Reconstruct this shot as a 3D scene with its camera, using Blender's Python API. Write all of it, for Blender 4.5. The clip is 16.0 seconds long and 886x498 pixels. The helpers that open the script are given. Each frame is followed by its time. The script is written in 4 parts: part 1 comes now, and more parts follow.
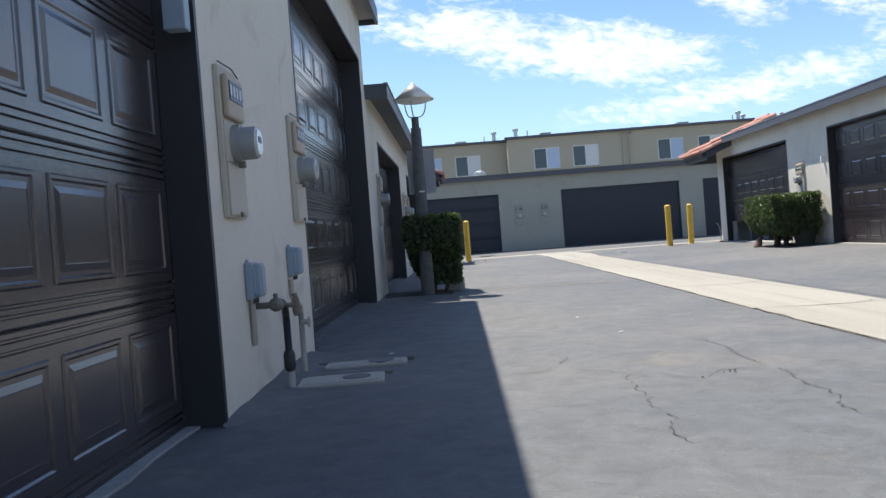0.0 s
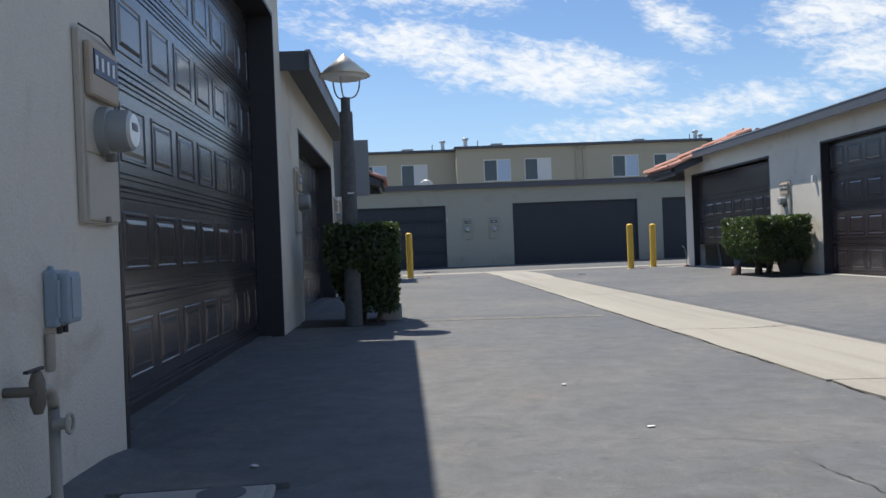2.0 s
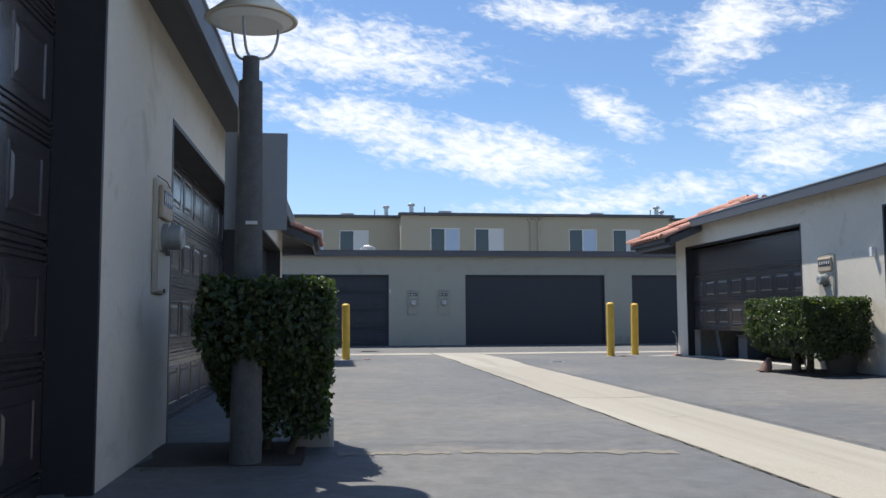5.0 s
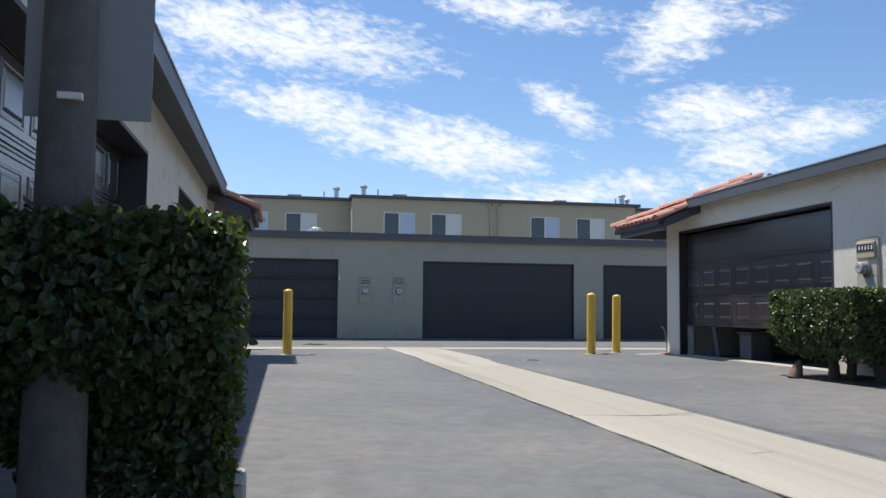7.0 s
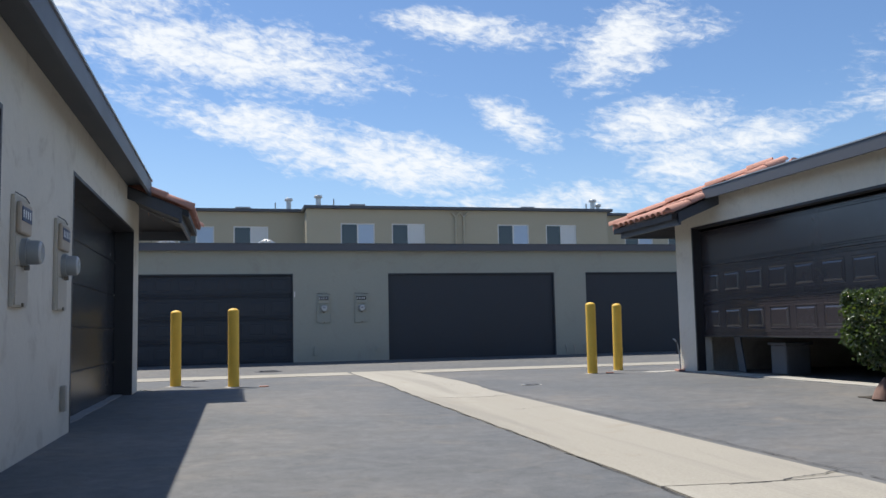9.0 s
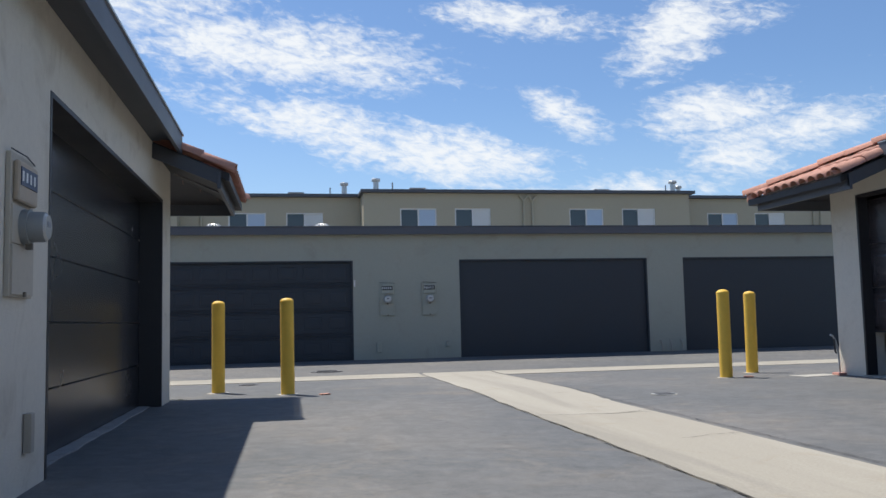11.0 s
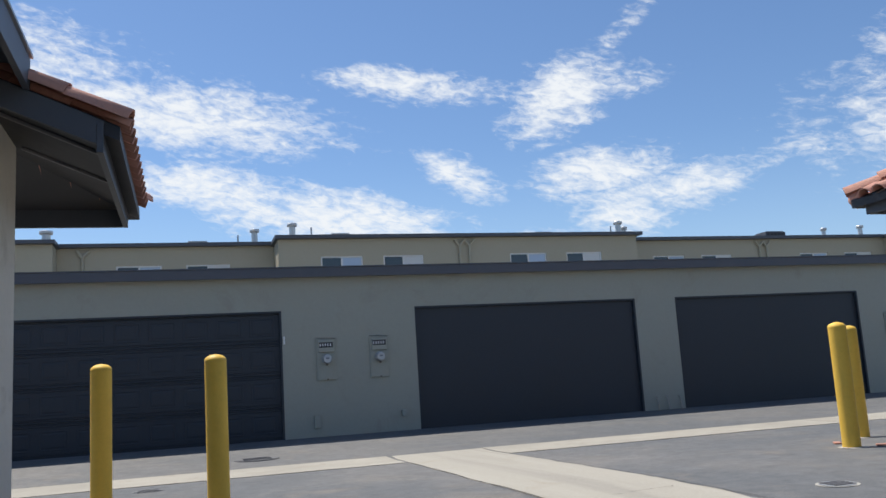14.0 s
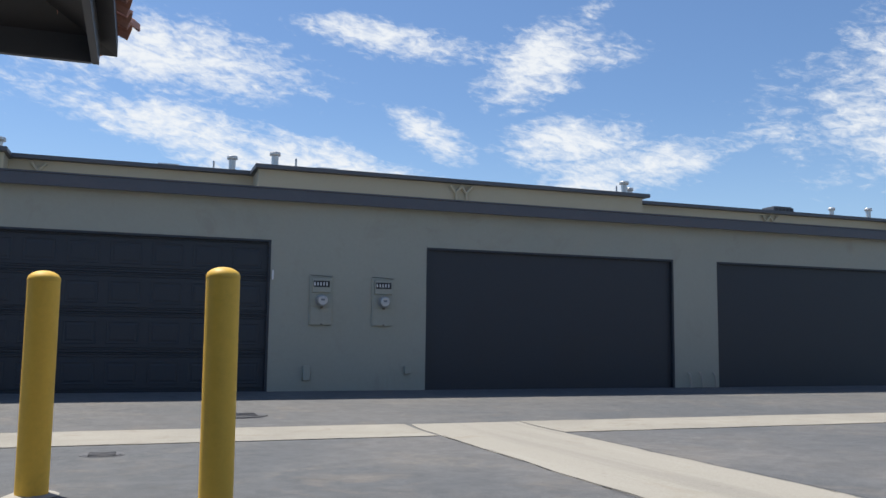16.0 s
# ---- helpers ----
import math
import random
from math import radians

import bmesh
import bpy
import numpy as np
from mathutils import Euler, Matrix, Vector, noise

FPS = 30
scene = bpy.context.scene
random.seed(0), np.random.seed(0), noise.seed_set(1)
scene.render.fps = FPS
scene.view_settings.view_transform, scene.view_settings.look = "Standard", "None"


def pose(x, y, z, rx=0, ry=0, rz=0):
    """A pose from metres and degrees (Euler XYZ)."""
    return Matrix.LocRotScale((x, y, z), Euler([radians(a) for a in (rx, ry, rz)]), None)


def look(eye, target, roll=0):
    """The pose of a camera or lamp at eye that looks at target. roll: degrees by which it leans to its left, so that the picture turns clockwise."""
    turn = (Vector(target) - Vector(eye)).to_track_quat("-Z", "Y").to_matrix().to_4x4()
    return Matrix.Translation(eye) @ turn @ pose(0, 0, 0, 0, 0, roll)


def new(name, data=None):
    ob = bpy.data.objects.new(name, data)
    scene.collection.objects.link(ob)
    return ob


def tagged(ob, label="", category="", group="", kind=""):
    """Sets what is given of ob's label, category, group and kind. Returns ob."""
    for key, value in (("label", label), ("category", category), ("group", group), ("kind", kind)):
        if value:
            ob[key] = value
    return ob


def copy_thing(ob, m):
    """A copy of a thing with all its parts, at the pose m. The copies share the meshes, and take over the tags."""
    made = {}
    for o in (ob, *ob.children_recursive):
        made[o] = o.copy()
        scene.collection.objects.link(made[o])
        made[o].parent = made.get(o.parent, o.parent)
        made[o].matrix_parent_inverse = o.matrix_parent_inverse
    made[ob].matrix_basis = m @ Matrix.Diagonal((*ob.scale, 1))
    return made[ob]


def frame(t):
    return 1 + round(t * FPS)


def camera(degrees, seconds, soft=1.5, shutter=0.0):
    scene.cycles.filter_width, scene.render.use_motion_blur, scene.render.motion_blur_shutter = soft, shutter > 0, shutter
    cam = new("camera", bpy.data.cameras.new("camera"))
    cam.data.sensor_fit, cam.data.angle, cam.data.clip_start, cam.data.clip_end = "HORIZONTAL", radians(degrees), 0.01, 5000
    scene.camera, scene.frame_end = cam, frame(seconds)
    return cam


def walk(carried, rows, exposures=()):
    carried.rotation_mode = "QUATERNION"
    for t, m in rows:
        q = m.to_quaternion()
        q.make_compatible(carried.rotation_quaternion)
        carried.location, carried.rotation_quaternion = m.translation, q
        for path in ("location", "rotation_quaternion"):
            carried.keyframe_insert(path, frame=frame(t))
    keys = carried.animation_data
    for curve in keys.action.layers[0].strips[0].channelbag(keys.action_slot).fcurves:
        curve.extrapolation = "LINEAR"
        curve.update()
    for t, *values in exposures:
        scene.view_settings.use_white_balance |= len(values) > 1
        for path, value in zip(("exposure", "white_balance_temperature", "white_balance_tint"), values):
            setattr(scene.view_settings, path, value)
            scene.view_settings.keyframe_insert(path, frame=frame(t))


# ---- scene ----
cam = camera(54.9, 16.0)
PATH = [
    (0, (-0.082, -2.206, 0.8), (-0.119, -0.207, 0.773), -4.4),
    (0.5, (-0.051, -1.505, 0.799), (0.018, 0.494, 0.757), -4.0),
    (1, (0.006, -0.875, 0.782), (0.103, 1.12, 0.693), -2.9),
    (1.5, (0.022, -0.201, 0.835), (0.147, 1.794, 0.766), -2.7),
    (2, (0.005, 0.457, 0.844), (0.1, 2.455, 0.838), -2.3),
    (2.5, (-0.009, 1.075, 0.849), (0.108, 3.072, 0.891), -2.2),
    (3, (0.013, 1.79, 0.879), (0.165, 3.779, 1.032), -2.5),
    (5.5, (-0.018, 5.294, 0.858), (0.267, 7.266, 1.03), 0.5),
    (6, (0.013, 5.971, 0.851), (0.394, 7.926, 1.026), -0.3),
    (6.5, (0.051, 6.7, 0.88), (0.514, 8.638, 1.053), -1.6),
    (7, (0.106, 7.311, 0.837), (0.471, 9.272, 0.985), 0.6),
    (7.5, (0.174, 8.014, 0.877), (0.598, 9.963, 1.022), -0.5),
    (8, (0.207, 8.673, 0.851), (0.681, 10.609, 1.018), -1.1),
    (10.5, (0.297, 12.113, 0.902), (0.708, 14.061, 1.09), -1.7),
    (11, (0.245, 12.835, 0.897), (0.598, 14.796, 1.067), -1.3),
    (11.5, (0.229, 13.537, 0.909), (0.575, 15.499, 1.087), -1.5),
    (12, (0.2, 14.265, 0.899), (0.642, 16.205, 1.095), -0.9),
    (12.5, (0.192, 14.965, 0.916), (0.715, 16.879, 1.163), -0.3),
    (13, (0.118, 15.674, 0.898), (0.544, 17.612, 1.156), 1.2),
    (13.5, (0.045, 16.341, 0.917), (0.485, 18.275, 1.175), -0.9),
    (14, (-0.063, 17.065, 0.931), (0.524, 18.952, 1.235), -3.6),
    (14.5, (-0.112, 17.707, 0.942), (0.504, 19.583, 1.255), -3.5),
    (15, (-0.194, 18.384, 0.929), (0.399, 20.275, 1.196), -2.9),
    (15.5, (-0.199, 19.009, 0.928), (0.402, 20.9, 1.179), -2.6),
    (16, (-0.234, 19.735, 0.898), (0.435, 21.609, 1.105), 0.7),
]
walk(cam, [(t, look(eye, target, roll)) for t, eye, target, roll in PATH],
     [(0, 0.58), (0.4, 0.27), (1.0, 0.18), (1.5, 0.32), (2.0, 0.17), (5.5, 0.32), (8.0, 0.23), (11.0, 0.13), (13.0, 0.11), (16.0, 0.09)])


# ---- sky, sun ----
SUN = Vector((-0.26, 0.38, 1.0)).normalized()
sun_data = bpy.data.lights.new("sun", "SUN")
sun_data.energy, sun_data.angle, sun_data.color = 5.0, radians(0.55), (1.0, 0.95, 0.87)
sun_ob = new("sun", sun_data)
sun_ob.matrix_world = look(SUN * 60, (0, 0, 0))

world = bpy.data.worlds.new("sky")
scene.world = world
world.use_nodes = True
wt = world.node_tree
wt.nodes.clear()


def wire(tree, value, socket):
    if hasattr(value, "is_output"):
        tree.links.new(value, socket)
    else:
        socket.default_value = value


def calc(tree, op, a, b=0.0, c=0.0, clamp=False):
    n = tree.nodes.new("ShaderNodeMath")
    n.operation, n.use_clamp = op, clamp
    for v, s in zip((a, b, c), n.inputs):
        wire(tree, v, s)
    return n.outputs[0]


def smooth(tree, v, lo, hi, a=0.0, b=1.0):
    n = tree.nodes.new("ShaderNodeMapRange")
    n.interpolation_type = "SMOOTHSTEP"
    wire(tree, v, n.inputs[0])
    for i, k in enumerate((lo, hi, a, b)):
        n.inputs[i + 1].default_value = k
    return n.outputs[0]


def mixed(tree, f, a, b, kind="MIX"):
    n = tree.nodes.new("ShaderNodeMix")
    n.data_type, n.blend_type = "RGBA", kind
    wire(tree, f, n.inputs[0])
    wire(tree, (*a, 1) if isinstance(a, tuple) else a, n.inputs[6])
    wire(tree, (*b, 1) if isinstance(b, tuple) else b, n.inputs[7])
    return n.outputs[2]


def grain(tree, vec, scale, detail=6.0, rough=0.55, warp=0.0):
    n = tree.nodes.new("ShaderNodeTexNoise")
    wire(tree, vec, n.inputs["Vector"])
    for k, v in (("Scale", scale), ("Detail", detail), ("Roughness", rough), ("Distortion", warp)):
        n.inputs[k].default_value = v
    return n.outputs[0]


sky = wt.nodes.new("ShaderNodeTexSky")
sky.sky_type, sky.sun_disc = "NISHITA", False
sky.sun_elevation, sky.sun_rotation = math.asin(SUN.z), math.atan2(SUN.x, SUN.y)
sky.air_density, sky.dust_density, sky.ozone_density = 1.0, 0.4, 2.0
coord = wt.nodes.new("ShaderNodeTexCoord")
split = wt.nodes.new("ShaderNodeSeparateXYZ")
wt.links.new(coord.outputs["Generated"], split.inputs[0])
az = calc(wt, "MULTIPLY", calc(wt, "ARCTAN2", split.outputs[0], split.outputs[1]), 57.3)
el = calc(wt, "MULTIPLY", calc(wt, "ARCSINE", split.outputs[2]), 57.3)
# cloud banks: bearing, height, half width, half height (degrees), slope, weight
# bearings 54 to 100: unseen banks added to brighten the left doors' reflections
CLOUDS = [(-0.5, 17.8, 9.5, 2.0, -0.08, 1.25), (-11, 20.5, 8, 2.6, -0.1, 1.0), (5, 12.7, 11, 1.3, -0.17, 1.25), (10, 11.0, 7, 1.5, -0.12, 1.35),
          (18.8, 13.5, 2.4, 1.25, -0.4, 1.25), (15.8, 19.6, 5.2, 1.0, -0.14, 1.1), (26.0, 18.0, 3.3, 2.2, 0.25, 1.2), (29.5, 18.6, 3.0, 0.8, 0.1, 0.6),
          (31.3, 22.6, 2.2, 0.8, 0.7, 0.7), (28.2, 13.0, 4.0, 1.5, 0.05, 1.2), (29.8, 10.5, 2.8, 1.8, 0.1, 1.2), (33.5, 11.4, 4.2, 1.3, 0.15, 1.1), (39, 12.6, 4.5, 0.7, 0.3, 0.5),
          (19, 8.0, 9, 1.0, 0.08, 0.95), (8, 16.2, 5, 0.5, -0.1, 0.5), (-22, 14, 10, 3, 0.1, 0.9), (-17, 8.5, 7, 1.4, 0.0, 0.7), (54, 15, 10, 4.5, 0.1, 1.15), (74, 20, 12, 6, -0.1, 1.15), (62, 27, 12, 3, 0.1, 0.9), (100, 22, 12, 6, 0.0, 1.0),
          (-60, 25, 20, 6, 0.0, 0.8), (95, 36, 25, 6, 0.0, 0.8), (20, 40, 25, 5, 0.1, 0.7), (150, 25, 30, 7, 0.0, 0.8)]
dens = -1.0
for a0, e0, ra, re, tilt, wgt in CLOUDS:
    du = calc(wt, "SUBTRACT", az, float(a0))
    dv = calc(wt, "SUBTRACT", calc(wt, "SUBTRACT", el, float(e0)), calc(wt, "MULTIPLY", du, tilt))
    q = calc(wt, "ADD", calc(wt, "POWER", calc(wt, "DIVIDE", du, ra), 2.0), calc(wt, "POWER", calc(wt, "DIVIDE", dv, re), 2.0))
    v = calc(wt, "MULTIPLY", calc(wt, "SUBTRACT", 1.0, calc(wt, "MULTIPLY", q, 0.5)), wgt)
    dens = calc(wt, "MAXIMUM", dens, v)
comb = wt.nodes.new("ShaderNodeCombineXYZ")
wire(wt, az, comb.inputs[0])
wire(wt, calc(wt, "MULTIPLY", calc(wt, "ADD", el, calc(wt, "MULTIPLY", az, 0.15)), 2.3), comb.inputs[1])
puff = grain(wt, comb.outputs[0], 0.24, 10.0, 0.62, 0.8)
fine = grain(wt, comb.outputs[0], 1.0, 7.0, 0.62, 0.5)
d = calc(wt, "ADD", dens, calc(wt, "MULTIPLY", calc(wt, "SUBTRACT", puff, 0.52), 2.7))
d = calc(wt, "ADD", d, calc(wt, "MULTIPLY", calc(wt, "SUBTRACT", fine, 0.5), 2.3))
cover = calc(wt, "MULTIPLY", smooth(wt, d, 0.0, 1.6), 0.97)
haze = smooth(wt, el, 16.0, -1.0, 0.0, 0.45)
SKY_GAIN = 0.105
tint = mixed(wt, 1.0, sky.outputs[0], (SKY_GAIN * 0.84, SKY_GAIN * 0.98, SKY_GAIN * 1.14), "MULTIPLY")
tint = mixed(wt, haze, tint, (0.48, 0.66, 0.88))
tint = mixed(wt, cover, tint, (0.83, 0.86, 0.89))
bg = wt.nodes.new("ShaderNodeBackground")
wire(wt, tint, bg.inputs[0])
out = wt.nodes.new("ShaderNodeOutputWorld")
wt.links.new(bg.outputs[0], out.inputs[0])


# ---- materials ----
def material(name, colour, rough=0.6, metal=0.0, vary=0.12, big=0.6, small=40.0, bump=0.0, bump_scale=120.0,
             dark=None, stain=0.0, spec=0.5, coat=0.0, per_piece=0.0, mottle=0.24):
    """Base colour with variation at two scales, optional stains and fine relief."""
    m = bpy.data.materials.new(name)
    m.use_nodes = True
    t = m.node_tree
    p = t.nodes["Principled BSDF"]
    geo = t.nodes.new("ShaderNodeNewGeometry")
    pos = geo.outputs["Position"]
    n1, n2 = grain(t, pos, big, 5.0, 0.6, 0.4), grain(t, pos, small, 4.0, 0.6)
    f = calc(t, "ADD", calc(t, "MULTIPLY", calc(t, "SUBTRACT", n1, 0.5), 2.2 * vary), calc(t, "MULTIPLY", calc(t, "SUBTRACT", n2, 0.5), 1.4 * vary))
    if per_piece:
        info = t.nodes.new("ShaderNodeObjectInfo")
        f = calc(t, "ADD", f, calc(t, "MULTIPLY", calc(t, "SUBTRACT", info.outputs["Random"], 0.5), per_piece))
    gain = calc(t, "ADD", 1.0, f)
    c = mixed(t, 1.0, tuple(colour), gain, "MULTIPLY")
    if stain:
        n3 = grain(t, pos, big * 2.3, 7.0, 0.65, 1.2)
        c = mixed(t, calc(t, "MULTIPLY", smooth(t, n3, 0.52, 0.72), stain), c, tuple(dark))
    t.links.new(c, p.inputs["Base Color"])
    wire(t, calc(t, "ADD", rough - mottle / 2, calc(t, "MULTIPLY", n1, mottle), clamp=True), p.inputs["Roughness"])
    p.inputs["Metallic"].default_value = metal
    p.inputs["Specular IOR Level"].default_value = spec
    p.inputs["Coat Weight"].default_value = coat
    p.inputs["Coat Roughness"].default_value = 0.16
    if bump:
        b = t.nodes.new("ShaderNodeBump")
        b.inputs["Strength"].default_value, b.inputs["Distance"].default_value = bump, 0.01
        wire(t, grain(t, pos, bump_scale, 5.0, 0.6), b.inputs["Height"])
        t.links.new(b.outputs[0], p.inputs["Normal"])
    return m


STUCCO = material("stucco", (0.7, 0.65, 0.56), 0.9, vary=0.1, big=0.7, small=25, bump=0.6, bump_scale=70, dark=(0.47, 0.41, 0.33), stain=0.5, spec=0.2)
# darker, cooler stucco: the far row's shade is put into its colour
STUCCO_FAR_SHADE = material("stucco_far_shade", (0.375, 0.38, 0.32), 0.9, vary=0.07, big=0.4, small=20, bump=0.5, bump_scale=60, dark=(0.3, 0.285, 0.235), stain=0.45, spec=0.2)
STUCCO_TAN = material("stucco_tan", (0.47, 0.42, 0.315), 0.9, vary=0.06, big=0.3, small=12, bump=0.2, bump_scale=40, dark=(0.43, 0.37, 0.26), stain=0.2, spec=0.2)
DOOR = material("door_paint", (0.046, 0.038, 0.041), 0.24, vary=0.14, big=1.3, small=60, bump=0.04, bump_scale=150, mottle=0.05, dark=(0.056, 0.048, 0.05), stain=0.35, spec=0.8, coat=0.35)
DOOR_FLAT = material("smooth_door_enamel", (0.026, 0.026, 0.031), 0.26, vary=0.14, big=1.1, small=50, mottle=0.1, dark=(0.04, 0.038, 0.04), stain=0.4, spec=0.8)
DOOR_FAR = material("door_paint_charcoal", (0.034, 0.041, 0.05), 0.55, vary=0.12, big=1.0, small=40, spec=0.4)
TRIM = material("trim_paint", (0.03, 0.028, 0.03), 0.5, vary=0.14, big=1.5, small=50, bump=0.05, dark=(0.05, 0.046, 0.045), stain=0.3)
FASCIA = material("fascia_paint", (0.085, 0.09, 0.104), 0.5, vary=0.12, big=1.2, small=40, bump=0.05, dark=(0.12, 0.117, 0.122), stain=0.3)
ROOFING = material("gravel_roofing", (0.28, 0.27, 0.26), 0.95, vary=0.2, big=0.8, small=60, bump=0.4)
CONCRETE = material("concrete", (0.345, 0.32, 0.268), 0.88, vary=0.26, big=1.1, small=35, bump=0.3, bump_scale=90, dark=(0.27, 0.235, 0.185), stain=0.8, per_piece=0.1)
CURB = material("pale_concrete", (0.4, 0.38, 0.34), 0.9, vary=0.16, big=2.0, small=50, bump=0.3, dark=(0.22, 0.21, 0.2), stain=0.6)
LID = material("cast_iron", (0.13, 0.13, 0.135), 0.6, 0.3, vary=0.2, big=6, small=80, bump=0.2)
YELLOW = material("yellow_paint", (0.85, 0.53, 0.08), 0.58, vary=0.1, big=3, small=40, bump=0.06, dark=(0.62, 0.4, 0.06), stain=0.3, spec=0.35)
TILE = material("terracotta", (0.52, 0.26, 0.19), 0.8, vary=0.18, big=4, small=60, bump=0.25, dark=(0.33, 0.18, 0.14), stain=0.5, per_piece=0.4)
PLATE = material("panel_enamel", (0.5, 0.45, 0.37), 0.55, vary=0.06, big=5, small=50, dark=(0.36, 0.31, 0.25), stain=0.25)
METER = material("meter_grey", (0.33, 0.34, 0.33), 0.5, 0.2, vary=0.06, big=6, small=60)
FACE = material("meter_face", (0.5, 0.5, 0.48), 0.2, vary=0.05, big=10, small=60, coat=0.6)
BOXGREY = material("utility_box", (0.3, 0.37, 0.43), 0.5, vary=0.08, big=5, small=60, dark=(0.22, 0.26, 0.3), stain=0.3)
BLUE = material("sign_blue", (0.025, 0.04, 0.1), 0.4, vary=0.06, big=10, small=60)
BLACK = material("sign_black", (0.02, 0.02, 0.022), 0.4, vary=0.06, big=10, small=60)
WHITE = material("white_paint", (0.75, 0.75, 0.73), 0.5, vary=0.04, big=6, small=60)
PIPE = material("painted_pipe", (0.4, 0.36, 0.3), 0.6, vary=0.12, big=8, small=70)
PIPE_DARK = material("dark_pipe", (0.035, 0.033, 0.035), 0.5, vary=0.15, big=8, small=70)
BRASS = material("weathered_brass", (0.2, 0.175, 0.14), 0.65, 0.4, vary=0.2, big=12, small=80)
POLE = material("aggregate_pole", (0.115, 0.115, 0.115), 0.85, vary=0.5, big=14, small=110, bump=0.3, bump_scale=130)
ALU = material("spun_aluminium", (0.74, 0.66, 0.54), 0.42, 0.7, vary=0.08, big=6, small=60)
STEEL = material("galvanised", (0.42, 0.43, 0.44), 0.45, 0.6, vary=0.1, big=6, small=60)
SIGNBACK = material("sign_back", (0.34, 0.35, 0.36), 0.6, 0.2, vary=0.06, big=3, small=40)
VENT = material("vent_metal", (0.6, 0.6, 0.58), 0.4, 0.5, vary=0.08, big=6, small=40)
BARK = material("bark", (0.09, 0.07, 0.05), 0.9, vary=0.3, big=8, small=60, bump=0.4)
DIRT = material("leaf_litter", (0.06, 0.05, 0.04), 0.95, vary=0.4, big=5, small=60, bump=0.5)
POT = material("clay_pot", (0.08, 0.075, 0.06), 0.8, vary=0.15, big=6, small=60)
CURTAIN = material("curtain", (0.7, 0.7, 0.68), 0.9, vary=0.05, big=2, small=20)
# partition colour darkened to carry the shade inside the open garage
INSIDE = material("garage_interior_shade", (0.07, 0.067, 0.064), 0.9, vary=0.1, big=1, small=20)
CRACK = material("crack", (0.055, 0.052, 0.05), 0.95, vary=0.2, big=8, small=60)
REDPAINT = material("red_primer", (0.5, 0.24, 0.19), 0.7, vary=0.2, big=9, small=60)
REDSTONE = material("reddish_stone", (0.2, 0.125, 0.1), 0.9, vary=0.2, big=9, small=50, bump=0.4)
BIN = material("bin_plastic", (0.17, 0.18, 0.2), 0.5, vary=0.06, big=5, small=40)


def asphalt():
    m = bpy.data.materials.new("asphalt")
    m.use_nodes = True
    t = m.node_tree
    p = t.nodes["Principled BSDF"]
    pos = t.nodes.new("ShaderNodeNewGeometry").outputs["Position"]
    wide, mid, tiny = grain(t, pos, 0.22, 5, 0.6, 0.6), grain(t, pos, 1.1, 7, 0.65, 0.8), grain(t, pos, 140, 3, 0.7)
    c = mixed(t, smooth(t, wide, 0.38, 0.66), (0.113, 0.118, 0.122), (0.16, 0.155, 0.148))
    c = mixed(t, calc(t, "MULTIPLY", smooth(t, mid, 0.52, 0.72), 0.6), c, (0.2, 0.178, 0.152))
    c = mixed(t, calc(t, "MULTIPLY", smooth(t, grain(t, pos, 0.7, 6, 0.6, 1.5), 0.6, 0.75), 0.45), c, (0.105, 0.107, 0.118))
    patch = grain(t, pos, 5.5, 6, 0.7, 0.6)
    c = mixed(t, 1.0, c, calc(t, "ADD", 0.45, calc(t, "MULTIPLY", patch, 1.1)), "MULTIPLY")
    c = mixed(t, calc(t, "MULTIPLY", smooth(t, grain(t, pos, 2.6, 8, 0.7, 2.0), 0.6, 0.68), 0.5), c, (0.075, 0.08, 0.088))
    c = mixed(t, calc(t, "MULTIPLY", smooth(t, grain(t, pos, 19, 4, 0.6, 0.5), 0.66, 0.73), 0.5), c, (0.26, 0.24, 0.21))
    speck = calc(t, "ADD", 0.5, calc(t, "MULTIPLY", tiny, 1.0))
    c = mixed(t, 1.0, c, speck, "MULTIPLY")
    c = mixed(t, calc(t, "MULTIPLY", smooth(t, grain(t, pos, 55, 2, 0.5), 0.70, 0.76), 0.5), c, (0.3, 0.28, 0.25))
    pit = grain(t, pos, 34, 5, 0.75, 0.4)
    c = mixed(t, calc(t, "MULTIPLY", smooth(t, pit, 0.56, 0.68), 0.42), c, (0.065, 0.066, 0.07))
    silt = calc(t, "MULTIPLY", smooth(t, grain(t, pos, 0.45, 6, 0.65, 1.0), 0.54, 0.66), smooth(t, grain(t, pos, 12, 6, 0.75, 0.5), 0.42, 0.6))
    c = mixed(t, calc(t, "MULTIPLY", silt, 0.42), c, (0.24, 0.215, 0.18))
    t.links.new(c, p.inputs["Base Color"])
    wire(t, calc(t, "ADD", 0.62, calc(t, "MULTIPLY", mid, 0.3)), p.inputs["Roughness"])
    p.inputs["Specular IOR Level"].default_value = 0.4
    b = t.nodes.new("ShaderNodeBump")
    b.inputs["Strength"].default_value, b.inputs["Distance"].default_value = 0.35, 0.006
    wire(t, calc(t, "ADD", tiny, grain(t, pos, 30, 4, 0.6)), b.inputs["Height"])
    t.links.new(b.outputs[0], p.inputs["Normal"])
    return m


ASPHALT = asphalt()


